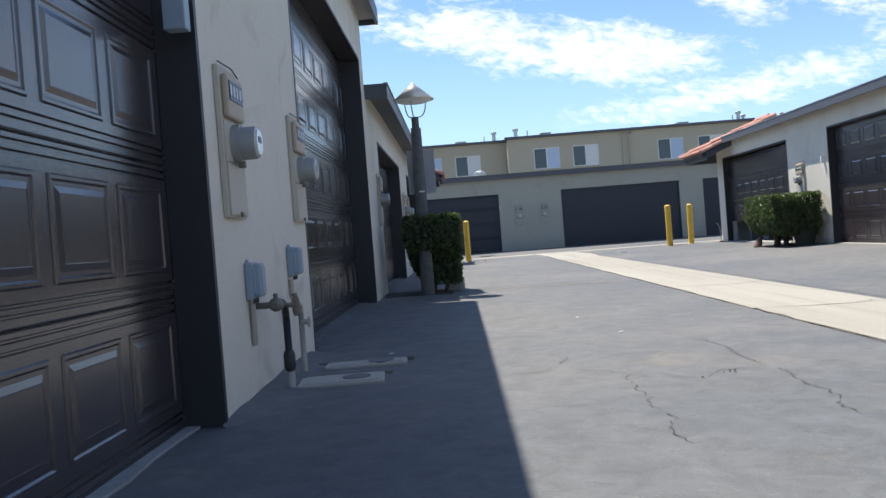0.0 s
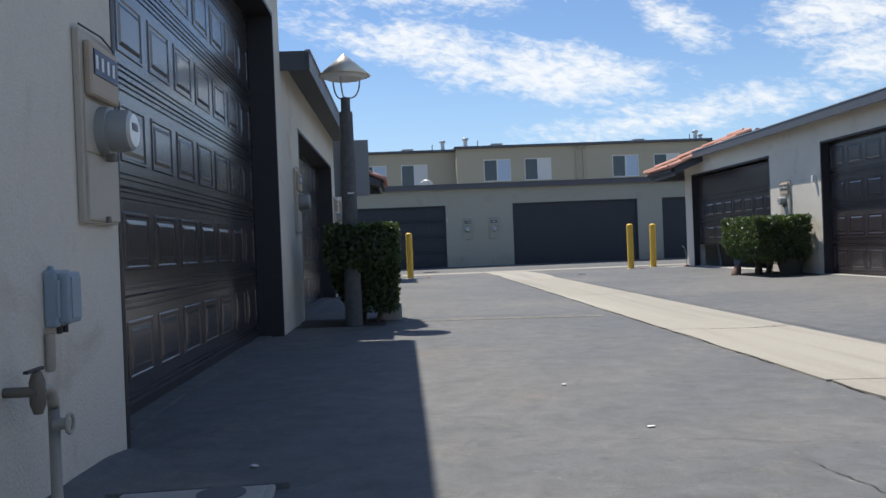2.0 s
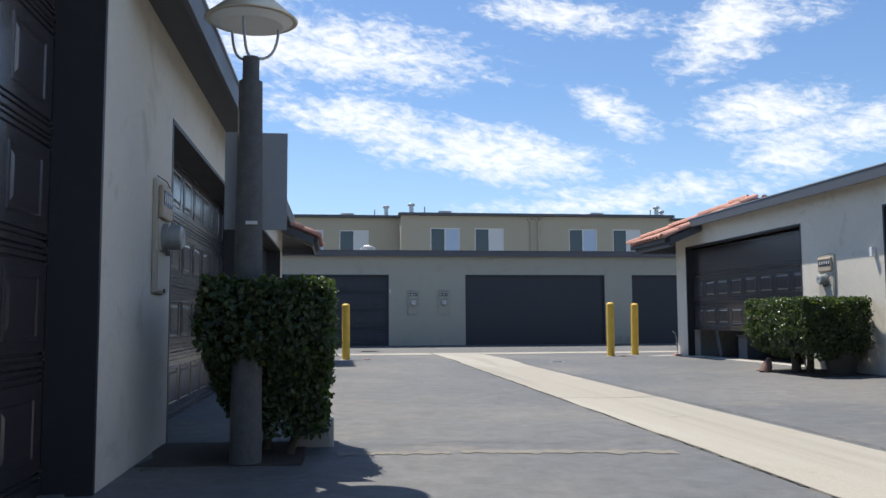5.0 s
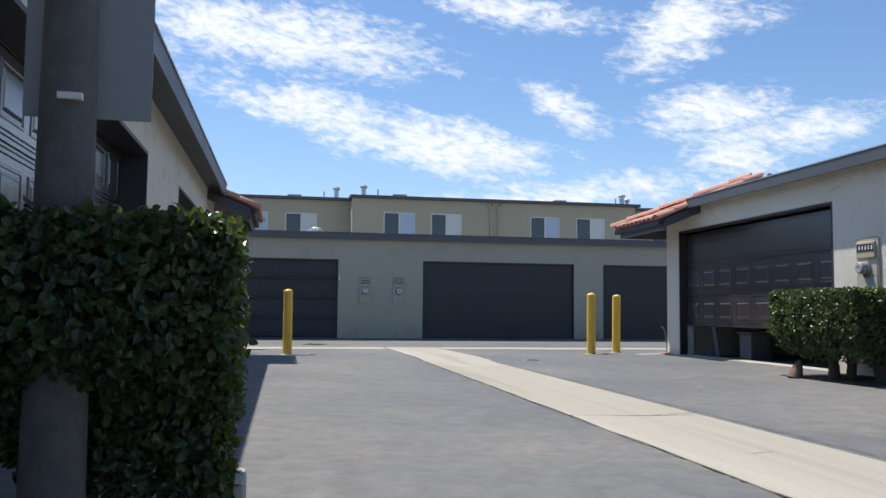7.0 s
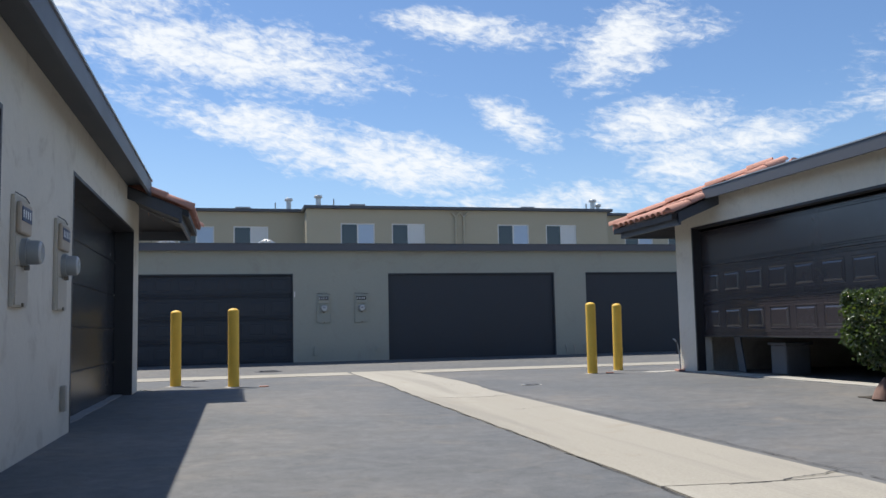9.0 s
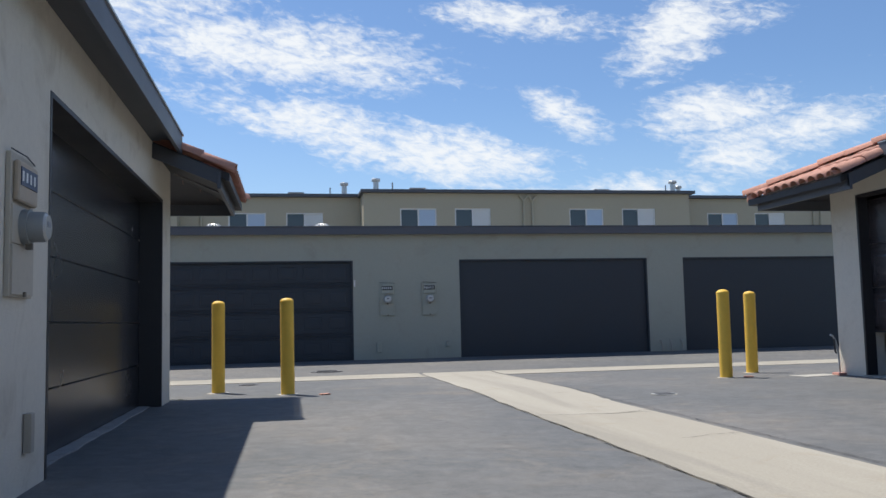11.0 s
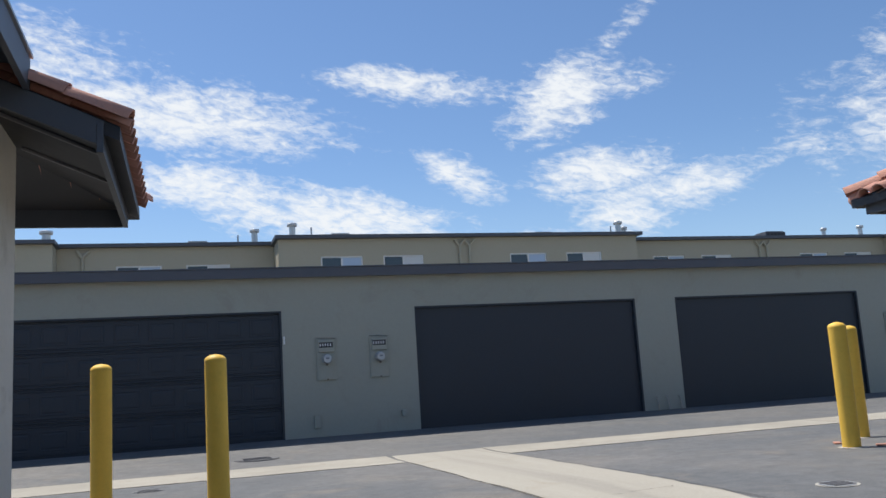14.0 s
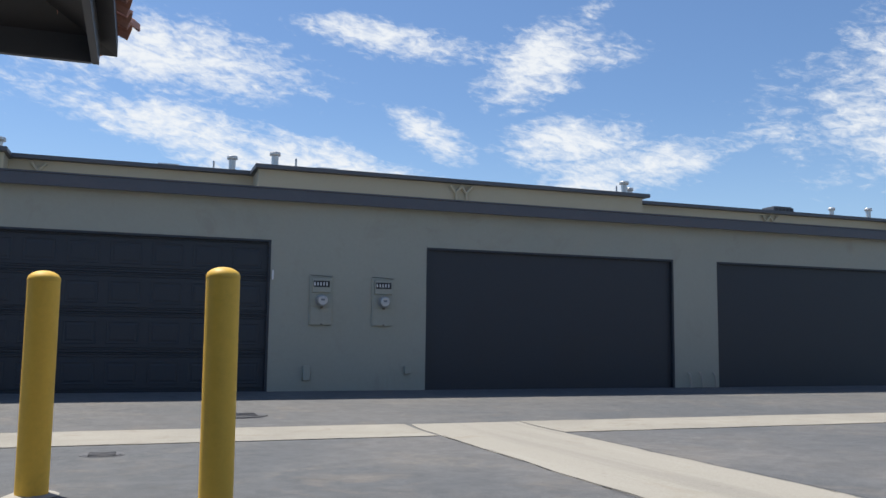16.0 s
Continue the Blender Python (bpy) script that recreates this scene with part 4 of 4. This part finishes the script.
part("wall_stub", tube([(-1.23, 3.12, 0.45), (-1.12, 3.12, 0.45)], 0.016), BRASS, pipe)
part("bib", tube([(-1.12, 3.22, 0.33), (-1.075, 3.22, 0.33)], [0.022, 0.016]), PIPE, pipe)
wheel = bmesh.new()
add_tube(wheel, [(-1.072, 3.22 + 0.03 * math.cos(a), 0.33 + 0.03 * math.sin(a)) for a in (2 * math.pi * i / 16 for i in range(17))], 0.006, 6)
part("handwheel", wheel, PIPE, pipe)
tagged(part("wall_stub_duct", block(-1.224, -1.18, 17.98, 18.05, 0.22, 0.44, 0.008), PIPE), "beige painted duct low on the wall", "conduit", "conduits")
for x0, x1, z0, z1 in ((2.27, 2.38, 0.2, 0.43), (3.95, 4.06, 0.3, 0.42)):
    tagged(part("conduit_box", block(x0, x1, 33.25, 33.318, z0, z1, 0.01), STUCCO_FAR_SHADE), "small painted box low on the wall", "conduit box", "conduit boxes")
for x in (9.5, 9.75, 10.05):
    tagged(part("standpipe", tube(bend((x, 33.22, 0.0), (x, 33.22, 0.3), (x, 33.31, 0.3)), 0.018, 8), PIPE), "short painted standpipe at the foot of the wall", "pipe", "standpipes")
tagged(part("door_latch_plate", block(1.745, 1.775, 33.29, 33.317, 1.78, 1.93, 0.004), WHITE), "small pale latch plate beside a garage door", "latch plate")
tagged(part("wall_sensor", block(7.86, 7.93, 16.36, 16.42, 1.78, 1.92, 0.01), WHITE), "small white wall box beside a garage door", "wall box")
tagged(part("jamb_keypad", block(-1.3, -1.2, 1.52, 1.6, 1.8, 2.02, 0.008), BOXGREY), "grey keypad box on the door jamb", "keypad")


# ---- bollards ----
def bollard(x, y, h, r=0.09):
    z = gz(x, y)
    t = thing("bollard", pose(x, y, z, random.uniform(-0.5, 0.5), random.uniform(-0.5, 0.5), random.uniform(0, 90)), "yellow painted steel bollard with rounded cap", "bollard", "yellow bollards")
    part("post", tube([(0, 0, -0.05), (0, 0, h * 0.5), (0, 0, h - 0.062)], r, 32), YELLOW, t)
    arc = [0.1 * i for i in range(16)]
    part("cap", tube([(0, 0, h - 0.061)] + [(0, 0, h - 0.055 + 0.055 * math.sin(a)) for a in arc], [r * 1.015] + [r * 1.015 * math.cos(a) for a in arc], 32), YELLOW, t)
    collar = bmesh.new()
    k = [collar.verts.new((math.cos(a) * r * random.uniform(1.25, 2.0), math.sin(a) * r * random.uniform(1.25, 2.0), 0.004)) for a in (2 * math.pi * i / 18 for i in range(18))]
    c = collar.verts.new((0, 0, 0.016))
    for i in range(18):
        collar.faces.new((k[i], k[(i + 1) % 18], c))
    part("footing", collar, CURB, t, "pale ragged concrete footing")


for x, y in ((6.48, 24.44), (7.375, 25.28), (-0.753, 25.21), (0.203, 24.48)):
    bollard(x, y, 1.285)


# ---- lamp post ----
lamp = thing("lamp_post", pose(-0.57, 10.11, 0), "speckled concrete lamp post with spun metal cone hood", "lamp post")
part("pole", tube([(0, 0, -0.05), (0, 0, 2.4)], [0.1, 0.074], 28), POLE, lamp)
part("collar", tube([(0, 0, 2.4), (0, 0, 2.56)], [0.053, 0.053], 20), POLE, lamp)
part("hood", tube([(0, 0, 2.8), (0, 0, 2.806), (0, 0, 3.035), (0, 0, 3.06)], [0.285, 0.296, 0.03, 0.004], 40), ALU, lamp, "spun aluminium cone hood")
part("lens", tube([(0, 0, 2.77), (0, 0, 2.799)], [0.2, 0.262], 32), WHITE, lamp)
for a in (20, 140, 260):
    c, s = math.cos(radians(a)), math.sin(radians(a))
    part("arm", tube([(0.04 * c, 0.04 * s, 2.55)] + bend((0.05 * c, 0.05 * s, 2.56), (0.17 * c, 0.17 * s, 2.56), (0.18 * c, 0.18 * s, 2.79), 7), 0.009, 8), STEEL, lamp)
part("clip", block(-0.01, 0.06, -0.099, -0.07, 1.47, 1.49), WHITE, lamp, "white strap clip")
sign = thing("sign_panel", pose(-0.535, 10.235, 1.457), "grey metal back of a sign panel strapped to the lamp post", "sign")
part("panel", block(-0.205, 0.195, 0, 0.006, 0, 0.64, 0.002), SIGNBACK, sign)
part("bracket", block(-0.06, 0.0, -0.04, -0.001, 0.1, 0.14), STEEL, sign)
part("bracket", block(-0.06, 0.0, -0.04, -0.001, 0.44, 0.48), STEEL, sign)


# ---- hedges ----
def leaf_cloud(points, normals, size, seed):
    """Many folded leaves at points, turned roughly outwards."""
    rng = np.random.default_rng(seed)
    n = len(points)
    out = normals + rng.normal(0, 0.75, (n, 3))
    out /= np.linalg.norm(out, axis=1, keepdims=True)
    tip = np.cross(out, rng.normal(0, 1, (n, 3)))
    tip += np.array((0, 0, -0.25))
    tip /= np.linalg.norm(tip, axis=1, keepdims=True)
    side = np.cross(out, tip)
    L = size * rng.uniform(0.6, 1.25, (n, 1))
    W = L * rng.uniform(0.28, 0.38, (n, 1))
    a, c = points, points + tip * L - out * L * 0.12
    low, high = points + tip * L * 0.25, points + tip * L * 0.7
    rise = out * L * 0.09
    verts = np.stack((a, low + side * W + rise, high + side * W * 0.72 + rise, c, high - side * W * 0.72 + rise, low - side * W + rise, low, high), 1).reshape(-1, 3)
    base = (np.arange(n) * 8)[:, None]
    tris = np.concatenate([base + np.array(t) for t in ((0, 1, 6), (6, 1, 2), (6, 2, 7), (7, 2, 3), (7, 3, 4), (6, 7, 4), (6, 4, 5), (0, 6, 5))], 0)
    me = bpy.data.meshes.new("foliage")
    me.from_pydata(verts.tolist(), [], tris.tolist())
    me.materials.append(LEAF)
    return me


def hedge(name, m, half, z0, z1, count, size, seed, label, taper, stems, holes=0.35, slant=0.0):
    """A clipped shrub: stems, a dark core painted as inner shade and thousands of leaves in an uneven shell."""
    h = thing(name, m, label, "hedge", "clipped shrubs")
    rng = np.random.default_rng(seed)
    pts, nrm = [], []
    hx, hy = half
    while len(pts) < count:
        face = rng.choice(6, p=(0.2, 0.2, 0.2, 0.2, 0.17, 0.03))
        u, v = rng.uniform(-1, 1, 2)
        depth = abs(rng.normal(0, 0.09)) - 0.02
        if face < 2:
            s = 1 if face else -1
            p, nv = np.array((s * (hx - depth), u * hy, (v + 1) / 2)), np.array((s, 0, 0.1))
        elif face < 4:
            s = 1 if face == 3 else -1
            p, nv = np.array((u * hx, s * (hy - depth), (v + 1) / 2)), np.array((0, s, 0.1))
        elif face == 4:
            p, nv = np.array((u * hx, v * hy, 1 - depth * 0.8 / (z1 - z0))), np.array((0, 0, 1.0))
        else:
            p, nv = np.array((u * hx, v * hy, 0.0 + depth / (z1 - z0))), np.array((0, 0, -1.0))
        f = p[2]
        lo = noise.noise((p[0] * 5 + seed, p[1] * 5, 3.3)) * 0.12
        if f < 0.12 + lo and rng.uniform() < 0.7:
            continue
        if noise.noise((p[0] * 6 + seed, p[1] * 6, f * 6)) < -holes and rng.uniform() < 0.75:
            continue
        k = taper(f)
        swell = 1 + 0.08 * noise.noise((p[0] * 4, p[1] * 4 + seed, f * 4))
        swell -= 0.13 * max(0, abs(p[0] / hx * p[1] / hy) - 0.6) + 0.22 * max(0, f - 0.88) * (max(abs(p[0] / hx), abs(p[1] / hy)) ** 4)
        if rng.uniform() < 0.04:
            swell += rng.uniform(0.02, 0.1)
        x0, x1, y0, y1 = k
        px = (x0 + (p[0] / hx + 1) / 2 * (x1 - x0)) * hx * swell
        py = (y0 + (p[1] / hy + 1) / 2 * (y1 - y0)) * hy * swell
        py += 2 * slant * ((px / hx + 1) / 2) ** 3 * (1 - py / hy) / 2
        px -= slant * (px / hx + 1) / 2 * (py / hy + 1) / 2
        pts.append((px, py, z0 + f * (z1 - z0) * (0.99 + 0.02 * rng.uniform())))
        nrm.append(nv)
    me = leaf_cloud(np.array(pts), np.array(nrm), size, seed)
    ob = new("foliage", me)
    ob.parent = h
    tagged(ob, kind="stuff")
    # added solid core, near black to stand for the shade between the leaves
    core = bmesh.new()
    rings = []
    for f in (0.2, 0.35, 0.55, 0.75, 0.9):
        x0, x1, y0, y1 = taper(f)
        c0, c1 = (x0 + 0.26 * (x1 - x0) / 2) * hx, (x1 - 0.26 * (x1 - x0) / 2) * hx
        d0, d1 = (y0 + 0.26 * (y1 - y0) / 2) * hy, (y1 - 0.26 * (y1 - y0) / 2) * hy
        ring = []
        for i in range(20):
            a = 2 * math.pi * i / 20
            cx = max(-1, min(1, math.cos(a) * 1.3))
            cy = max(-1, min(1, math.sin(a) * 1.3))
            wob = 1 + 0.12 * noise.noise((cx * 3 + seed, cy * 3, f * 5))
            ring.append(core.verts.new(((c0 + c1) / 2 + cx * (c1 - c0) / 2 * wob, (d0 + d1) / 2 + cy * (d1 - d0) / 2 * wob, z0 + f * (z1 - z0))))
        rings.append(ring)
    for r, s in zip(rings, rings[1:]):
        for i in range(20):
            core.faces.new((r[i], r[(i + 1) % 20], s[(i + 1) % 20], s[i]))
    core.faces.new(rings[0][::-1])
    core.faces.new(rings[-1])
    part("shade_core", core, LEAFCORE, h)
    for sx, sy, r in stems:
        pts2 = [(sx, sy, -0.02), (sx * 1.1 + 0.02, sy * 1.05, z0 * 0.7), (sx * 1.4, sy * 1.5 + 0.02, z0 + 0.25 * (z1 - z0))]
        part("stem", tube(pts2, [r, r * 0.85, r * 0.6], 10), BARK, h)
    return h


# core colour: the hedge's inner shade, painted
LEAFCORE = material("inner_shade", (0.02, 0.026, 0.012), 0.95, vary=0.4, big=9, small=60, bump=0.5)


def near_taper(f):
    left = lerp(f, 0.05, 0.25, -0.45, -0.74) if f < 0.25 else lerp(f, 0.42, 0.7, lerp(f, 0.25, 0.42, -0.74, -0.84), -1.0)
    return left, 1.0 if f > 0.3 else 0.95, lerp(f, 0.36, 0.6, -0.42, -1.0), 1.0


def far_taper(f):
    w = lerp(f, 0.0, 0.16, -0.3, -0.8) if f < 0.16 else lerp(f, 0.16, 0.5, -0.8, -1.0)
    return w, 1.0, lerp(f, 0.0, 0.3, -0.75, -1.0), lerp(f, 0.0, 0.4, 0.7, 1.0)


hedge("clipped_hedge", pose(-0.44, 10.49, 0.0), (0.42, 0.62), 0.13, 1.12, 25000, 0.043, 3, "dark green clipped hedge growing round the lamp post", near_taper,
      ((-0.05, 0.15, 0.035), (0.12, -0.05, 0.03), (0.2, 0.3, 0.025)), slant=0.09)
hedge("clipped_hedge", pose(7.27, 17.27, 0.02), (0.55, 0.95), 0.24, 1.15, 22000, 0.046, 8, "sunlit green clipped hedge against the stucco wall", far_taper,
      ((-0.1, 0.1, 0.08), (0.02, -0.08, 0.06), (0.06, 0.02, 0.05)))
litter = slab_piece(-1.2, -0.2, 10.0, 11.0, 0.006, 0.08)
structure("planting_bed", litter, DIRT, "dark soil and leaf litter under the hedge", "soil")
structure("planting_bed", slab_piece(6.9, 7.9, 16.4, 18.2, 0.01, 0.06), DIRT, "dark soil and leaf litter under the hedge", "soil")
pot = thing("flower_pot", pose(7.55, 16.75, 0.03), "large dull clay pot beneath the hedge", "flower pot")
part("pot", tube([(0, 0, 0), (0, 0, 0.36), (0, 0, 0.37), (0, 0, 0.42)], [0.19, 0.27, 0.3, 0.3], 24), POT, pot)
stone = thing("stone", pose(6.85, 17.75, 0.02, 12, 20, 30), "broken reddish stone leaning under the hedge", "stone")
part("stone", tube([(0, 0, -0.02), (0.0, 0.01, 0.1), (0.01, 0.02, 0.24)], [0.1, 0.085, 0.03], 7), REDSTONE, stone)


# ---- apartment building behind ----
apt = thing("apartment_building", pose(0, 0, 0), "two-storey tan stucco apartment building with flat roofs", "building")
blocks = [(3.09, 16.76, 46.0, 6.0), (-4.0, 3.088, 47.4, 6.02), (16.762, 30.0, 47.4, 6.02), (-16.0, -4.002, 46.4, 6.0), (30.002, 44.0, 46.4, 6.0)]
wins = [[4.53, 6.73, 11.5, 13.77], [-2.16, 0.1], [18.29, 20.55, 25.44, 27.8], [-6.6, -9.4, -12], [32, 34.3, 39]]
bright = [1, 1, 2, 2]
for bi, ((x0, x1, y, h), ws) in enumerate(zip(blocks, wins)):
    holes = [(w, w + 1.46, 4.22, 5.4) for w in ws]
    wl = wall_cells([x0, x1], [0, h], holes, 0.25)
    part("wall", turned(wl, facing((y, "south"))), STUCCO_TAN, apt)
    part("wall", block(x0, x1, y + 0.3, y + 9, 0, h - 0.01), STUCCO_TAN, apt)
    part("roof", block(x0 - 0.12, x1 + (0.2 if bi == 0 else 0.1), y - 0.22, y + 9.2, h + 0.003, h + 0.13, 0.01), FASCIA, apt)
    for wi, w in enumerate(ws):
        win = part("window", turned(add_box(add_box(add_box(add_box(add_box(bmesh.new(), 0, 1.46, -0.1, -0.03, 1.13, 1.18), 0, 1.46, -0.1, -0.03, 0, 0.05), 0, 0.05, -0.1, -0.03, 0.05, 1.13), 1.41, 1.46, -0.1, -0.03, 0.05, 1.13), 0.7, 0.76, -0.1, -0.03, 0.05, 1.13), facing((y, "south")) @ pose(w, 0, 4.22)), WHITE, apt, "sliding window with slim pale frame")
        # right-hand panes: painted sky reflection and white curtain by turns
        for a, b, dd in ((0.05, 0.7, -0.075), (0.76, 1.41, -0.06)):
            part("pane", turned(add_box(bmesh.new(), a, b, dd - 0.006, dd, 0.05, 1.13), facing((y, "south")) @ pose(w, 0, 4.22)), GLASS if a < 0.1 else (SKY_PANE if wi % 2 == 0 else CURTAIN), win)
        part("sill", turned(add_box(bmesh.new(), -0.03, 1.49, -0.02, 0.04, -0.05, -0.002), facing((y, "south")) @ pose(w, 0, 4.22)), STUCCO_TAN, win)
for x, y in ((9.56, 45.94), (9.93, 45.94), (23.4, 47.34), (23.75, 47.34), (-3.2, 47.34)):
    part("downpipe", tube([(x, y, 0.0), (x, y, 5.55), (x, y, 5.72), (x + 0.22, y - 0.02, 5.93)], 0.05, 8), STUCCO_TAN, apt)
    part("downpipe_branch", tube([(x, y - 0.005, 5.68), (x - 0.2, y - 0.02, 5.93)], 0.05, 8), STUCCO_TAN, apt)


def vent_pipe(x, y, z, h, r, cap, name="vent_pipe"):
    t = thing(name, pose(x, y, z), "pale metal roof vent pipe with cap" if cap else "thin bare metal roof pipe", "roof vent", "roof vents")
    part("stack", tube([(0, 0, -0.05), (0, 0, h)], r, 12), VENT if cap else STEEL, t)
    if cap:
        part("cap", tube([(0, 0, h + 0.001), (0, 0, h + 0.02), (0, 0, h + 0.12), (0, 0, h + 0.14)], [r, r * 1.55, r * 1.55, r * 0.7], 14), VENT, t)


for x, y, h, r, cap in ((3.62, 46.3, 0.36, 0.11, True), (4.28, 46.3, 0.34, 0.03, False), (16.2, 46.3, 0.36, 0.11, True), (16.55, 46.5, 0.18, 0.09, True), (15.88, 46.3, 0.3, 0.03, False),
                        (2.46, 47.8, 0.44, 0.11, True), (1.88, 47.8, 0.36, 0.03, False), (-4.35, 47.6, 0.4, 0.14, True), (27.2, 47.8, 0.3, 0.09, True), (29.2, 47.8, 0.4, 0.1, True)):
    vent_pipe(x, y, 6.13, h, r, cap)
for x, y in ((5.35, 46.9), (0.5, 48.2), (13.2, 47.0)):
    t = thing("roof_hatch", pose(x, y, 6.13), "low metal box vent on the flat roof", "roof vent", "roof vents")
    part("box", block(-0.28, 0.28, -0.28, 0.28, -0.02, 0.14, 0.02), VENT, t)
    part("lid", block(-0.33, 0.33, -0.33, 0.33, 0.142, 0.19, 0.015), VENT, t)
for x in (-1.8, 1.13):
    t = thing("turbine_vent", pose(x, 36.62, 3.12), "ribbed round metal turbine vent on the garage roof", "roof vent", "turbine vents")
    part("neck", tube([(0, 0, -0.02), (0, 0, 0.24)], 0.15, 16), VENT, t)
    for i in range(14):
        a = 2 * math.pi * i / 14
        c, s = math.cos(a), math.sin(a)
        part("blade", tube([(0.15 * c, 0.15 * s, 0.245), (0.25 * c, 0.25 * s, 0.36), (0.25 * c, 0.25 * s, 0.44), (0.12 * c, 0.12 * s, 0.55)], [0.018, 0.03, 0.03, 0.015], 6), VENT, t)
    part("crown", tube([(0, 0, 0.545), (0, 0, 0.56), (0, 0, 0.58)], [0.14, 0.13, 0.03], 16), VENT, t)

t = thing("roof_cooler", pose(24.3, 47.75, 6.13), "low dark metal cooler box on the flat roof", "roof cooler")
part("cabinet", block(-0.5, 0.5, -0.4, 0.4, -0.01, 0.2, 0.03), FASCIA, t)
part("lid", block(-0.44, 0.44, -0.36, 0.36, 0.202, 0.24, 0.02), FASCIA, t)
for i in range(5):
    part("louvre", block(-0.44 + i * 0.18, -0.3 + i * 0.18, -0.412, -0.402, 0.04, 0.16), TRIM, t)

frag = thing("broken_tile_piece", pose(0.68, 24.22, gz(0.68, 24.22) + 0.002, 0, 0, 25), "small orange clay tile fragment lying on the asphalt", "tile fragment", "tile fragments")
part("fragment", block(-0.07, 0.07, -0.035, 0.035, 0, 0.018, 0.007), TILE, frag)
copy_thing(frag, pose(6.75, 24.3, gz(6.75, 24.3) + 0.002, 0, 0, -30))
copy_thing(frag, pose(6.7, 24.9, gz(6.7, 24.9) + 0.002, 0, 0, 60))

scrap = thing("paper_scrap", pose(1.12, 4.35, gz(1.12, 4.35) + 0.004, 0, 0, 20), "small white paper scrap lying on the asphalt", "litter", "scraps of litter")
part("scrap", block(-0.018, 0.018, -0.011, 0.011, 0, 0.004, 0.001), WHITE, scrap)
copy_thing(scrap, pose(0.95, 5.6, gz(0.95, 5.6) + 0.004, 0, 0, 70))
copy_thing(scrap, pose(-0.62, 3.9, gz(-0.62, 3.9) + 0.004, 0, 0, 130))

curb = tagged(part("curb_stone", block(-0.3, -0.03, 10.75, 11.12, -0.05, 0.17, 0.03), CURB), "pale concrete block at the foot of the hedge", "curb stone")

# second lamp post across the street
copy_thing(lamp, pose(14.4, 31.25, gz(14.4, 31.25), 0, 0, 40))


# ---- weeds ----
def weed(x, y, spread, n, seed):
    t = thing("weed", pose(x, y, gz(x, y)), "small dry green weed growing from a crack", "weed", "weeds")
    rng = np.random.default_rng(seed)
    p = np.column_stack((rng.normal(0, spread, n), rng.normal(0, spread * 0.5, n), rng.uniform(0.001, 0.012, n)))
    ob = new("leaves", leaf_cloud(p, np.tile((0, 0, 1.0), (n, 1)), 0.014, seed))
    ob.parent = t


for i, (x, y, sp, n) in enumerate(((-1.12, 23.95, 0.05, 60), (1.3, 2.36, 0.03, 9), (1.12, 2.24, 0.02, 7), (-1.15, 9.9, 0.08, 60), (7.85, 16.3, 0.06, 40), (9.7, 33.2, 0.12, 60))):
    weed(x, y, sp, n, 30 + i)
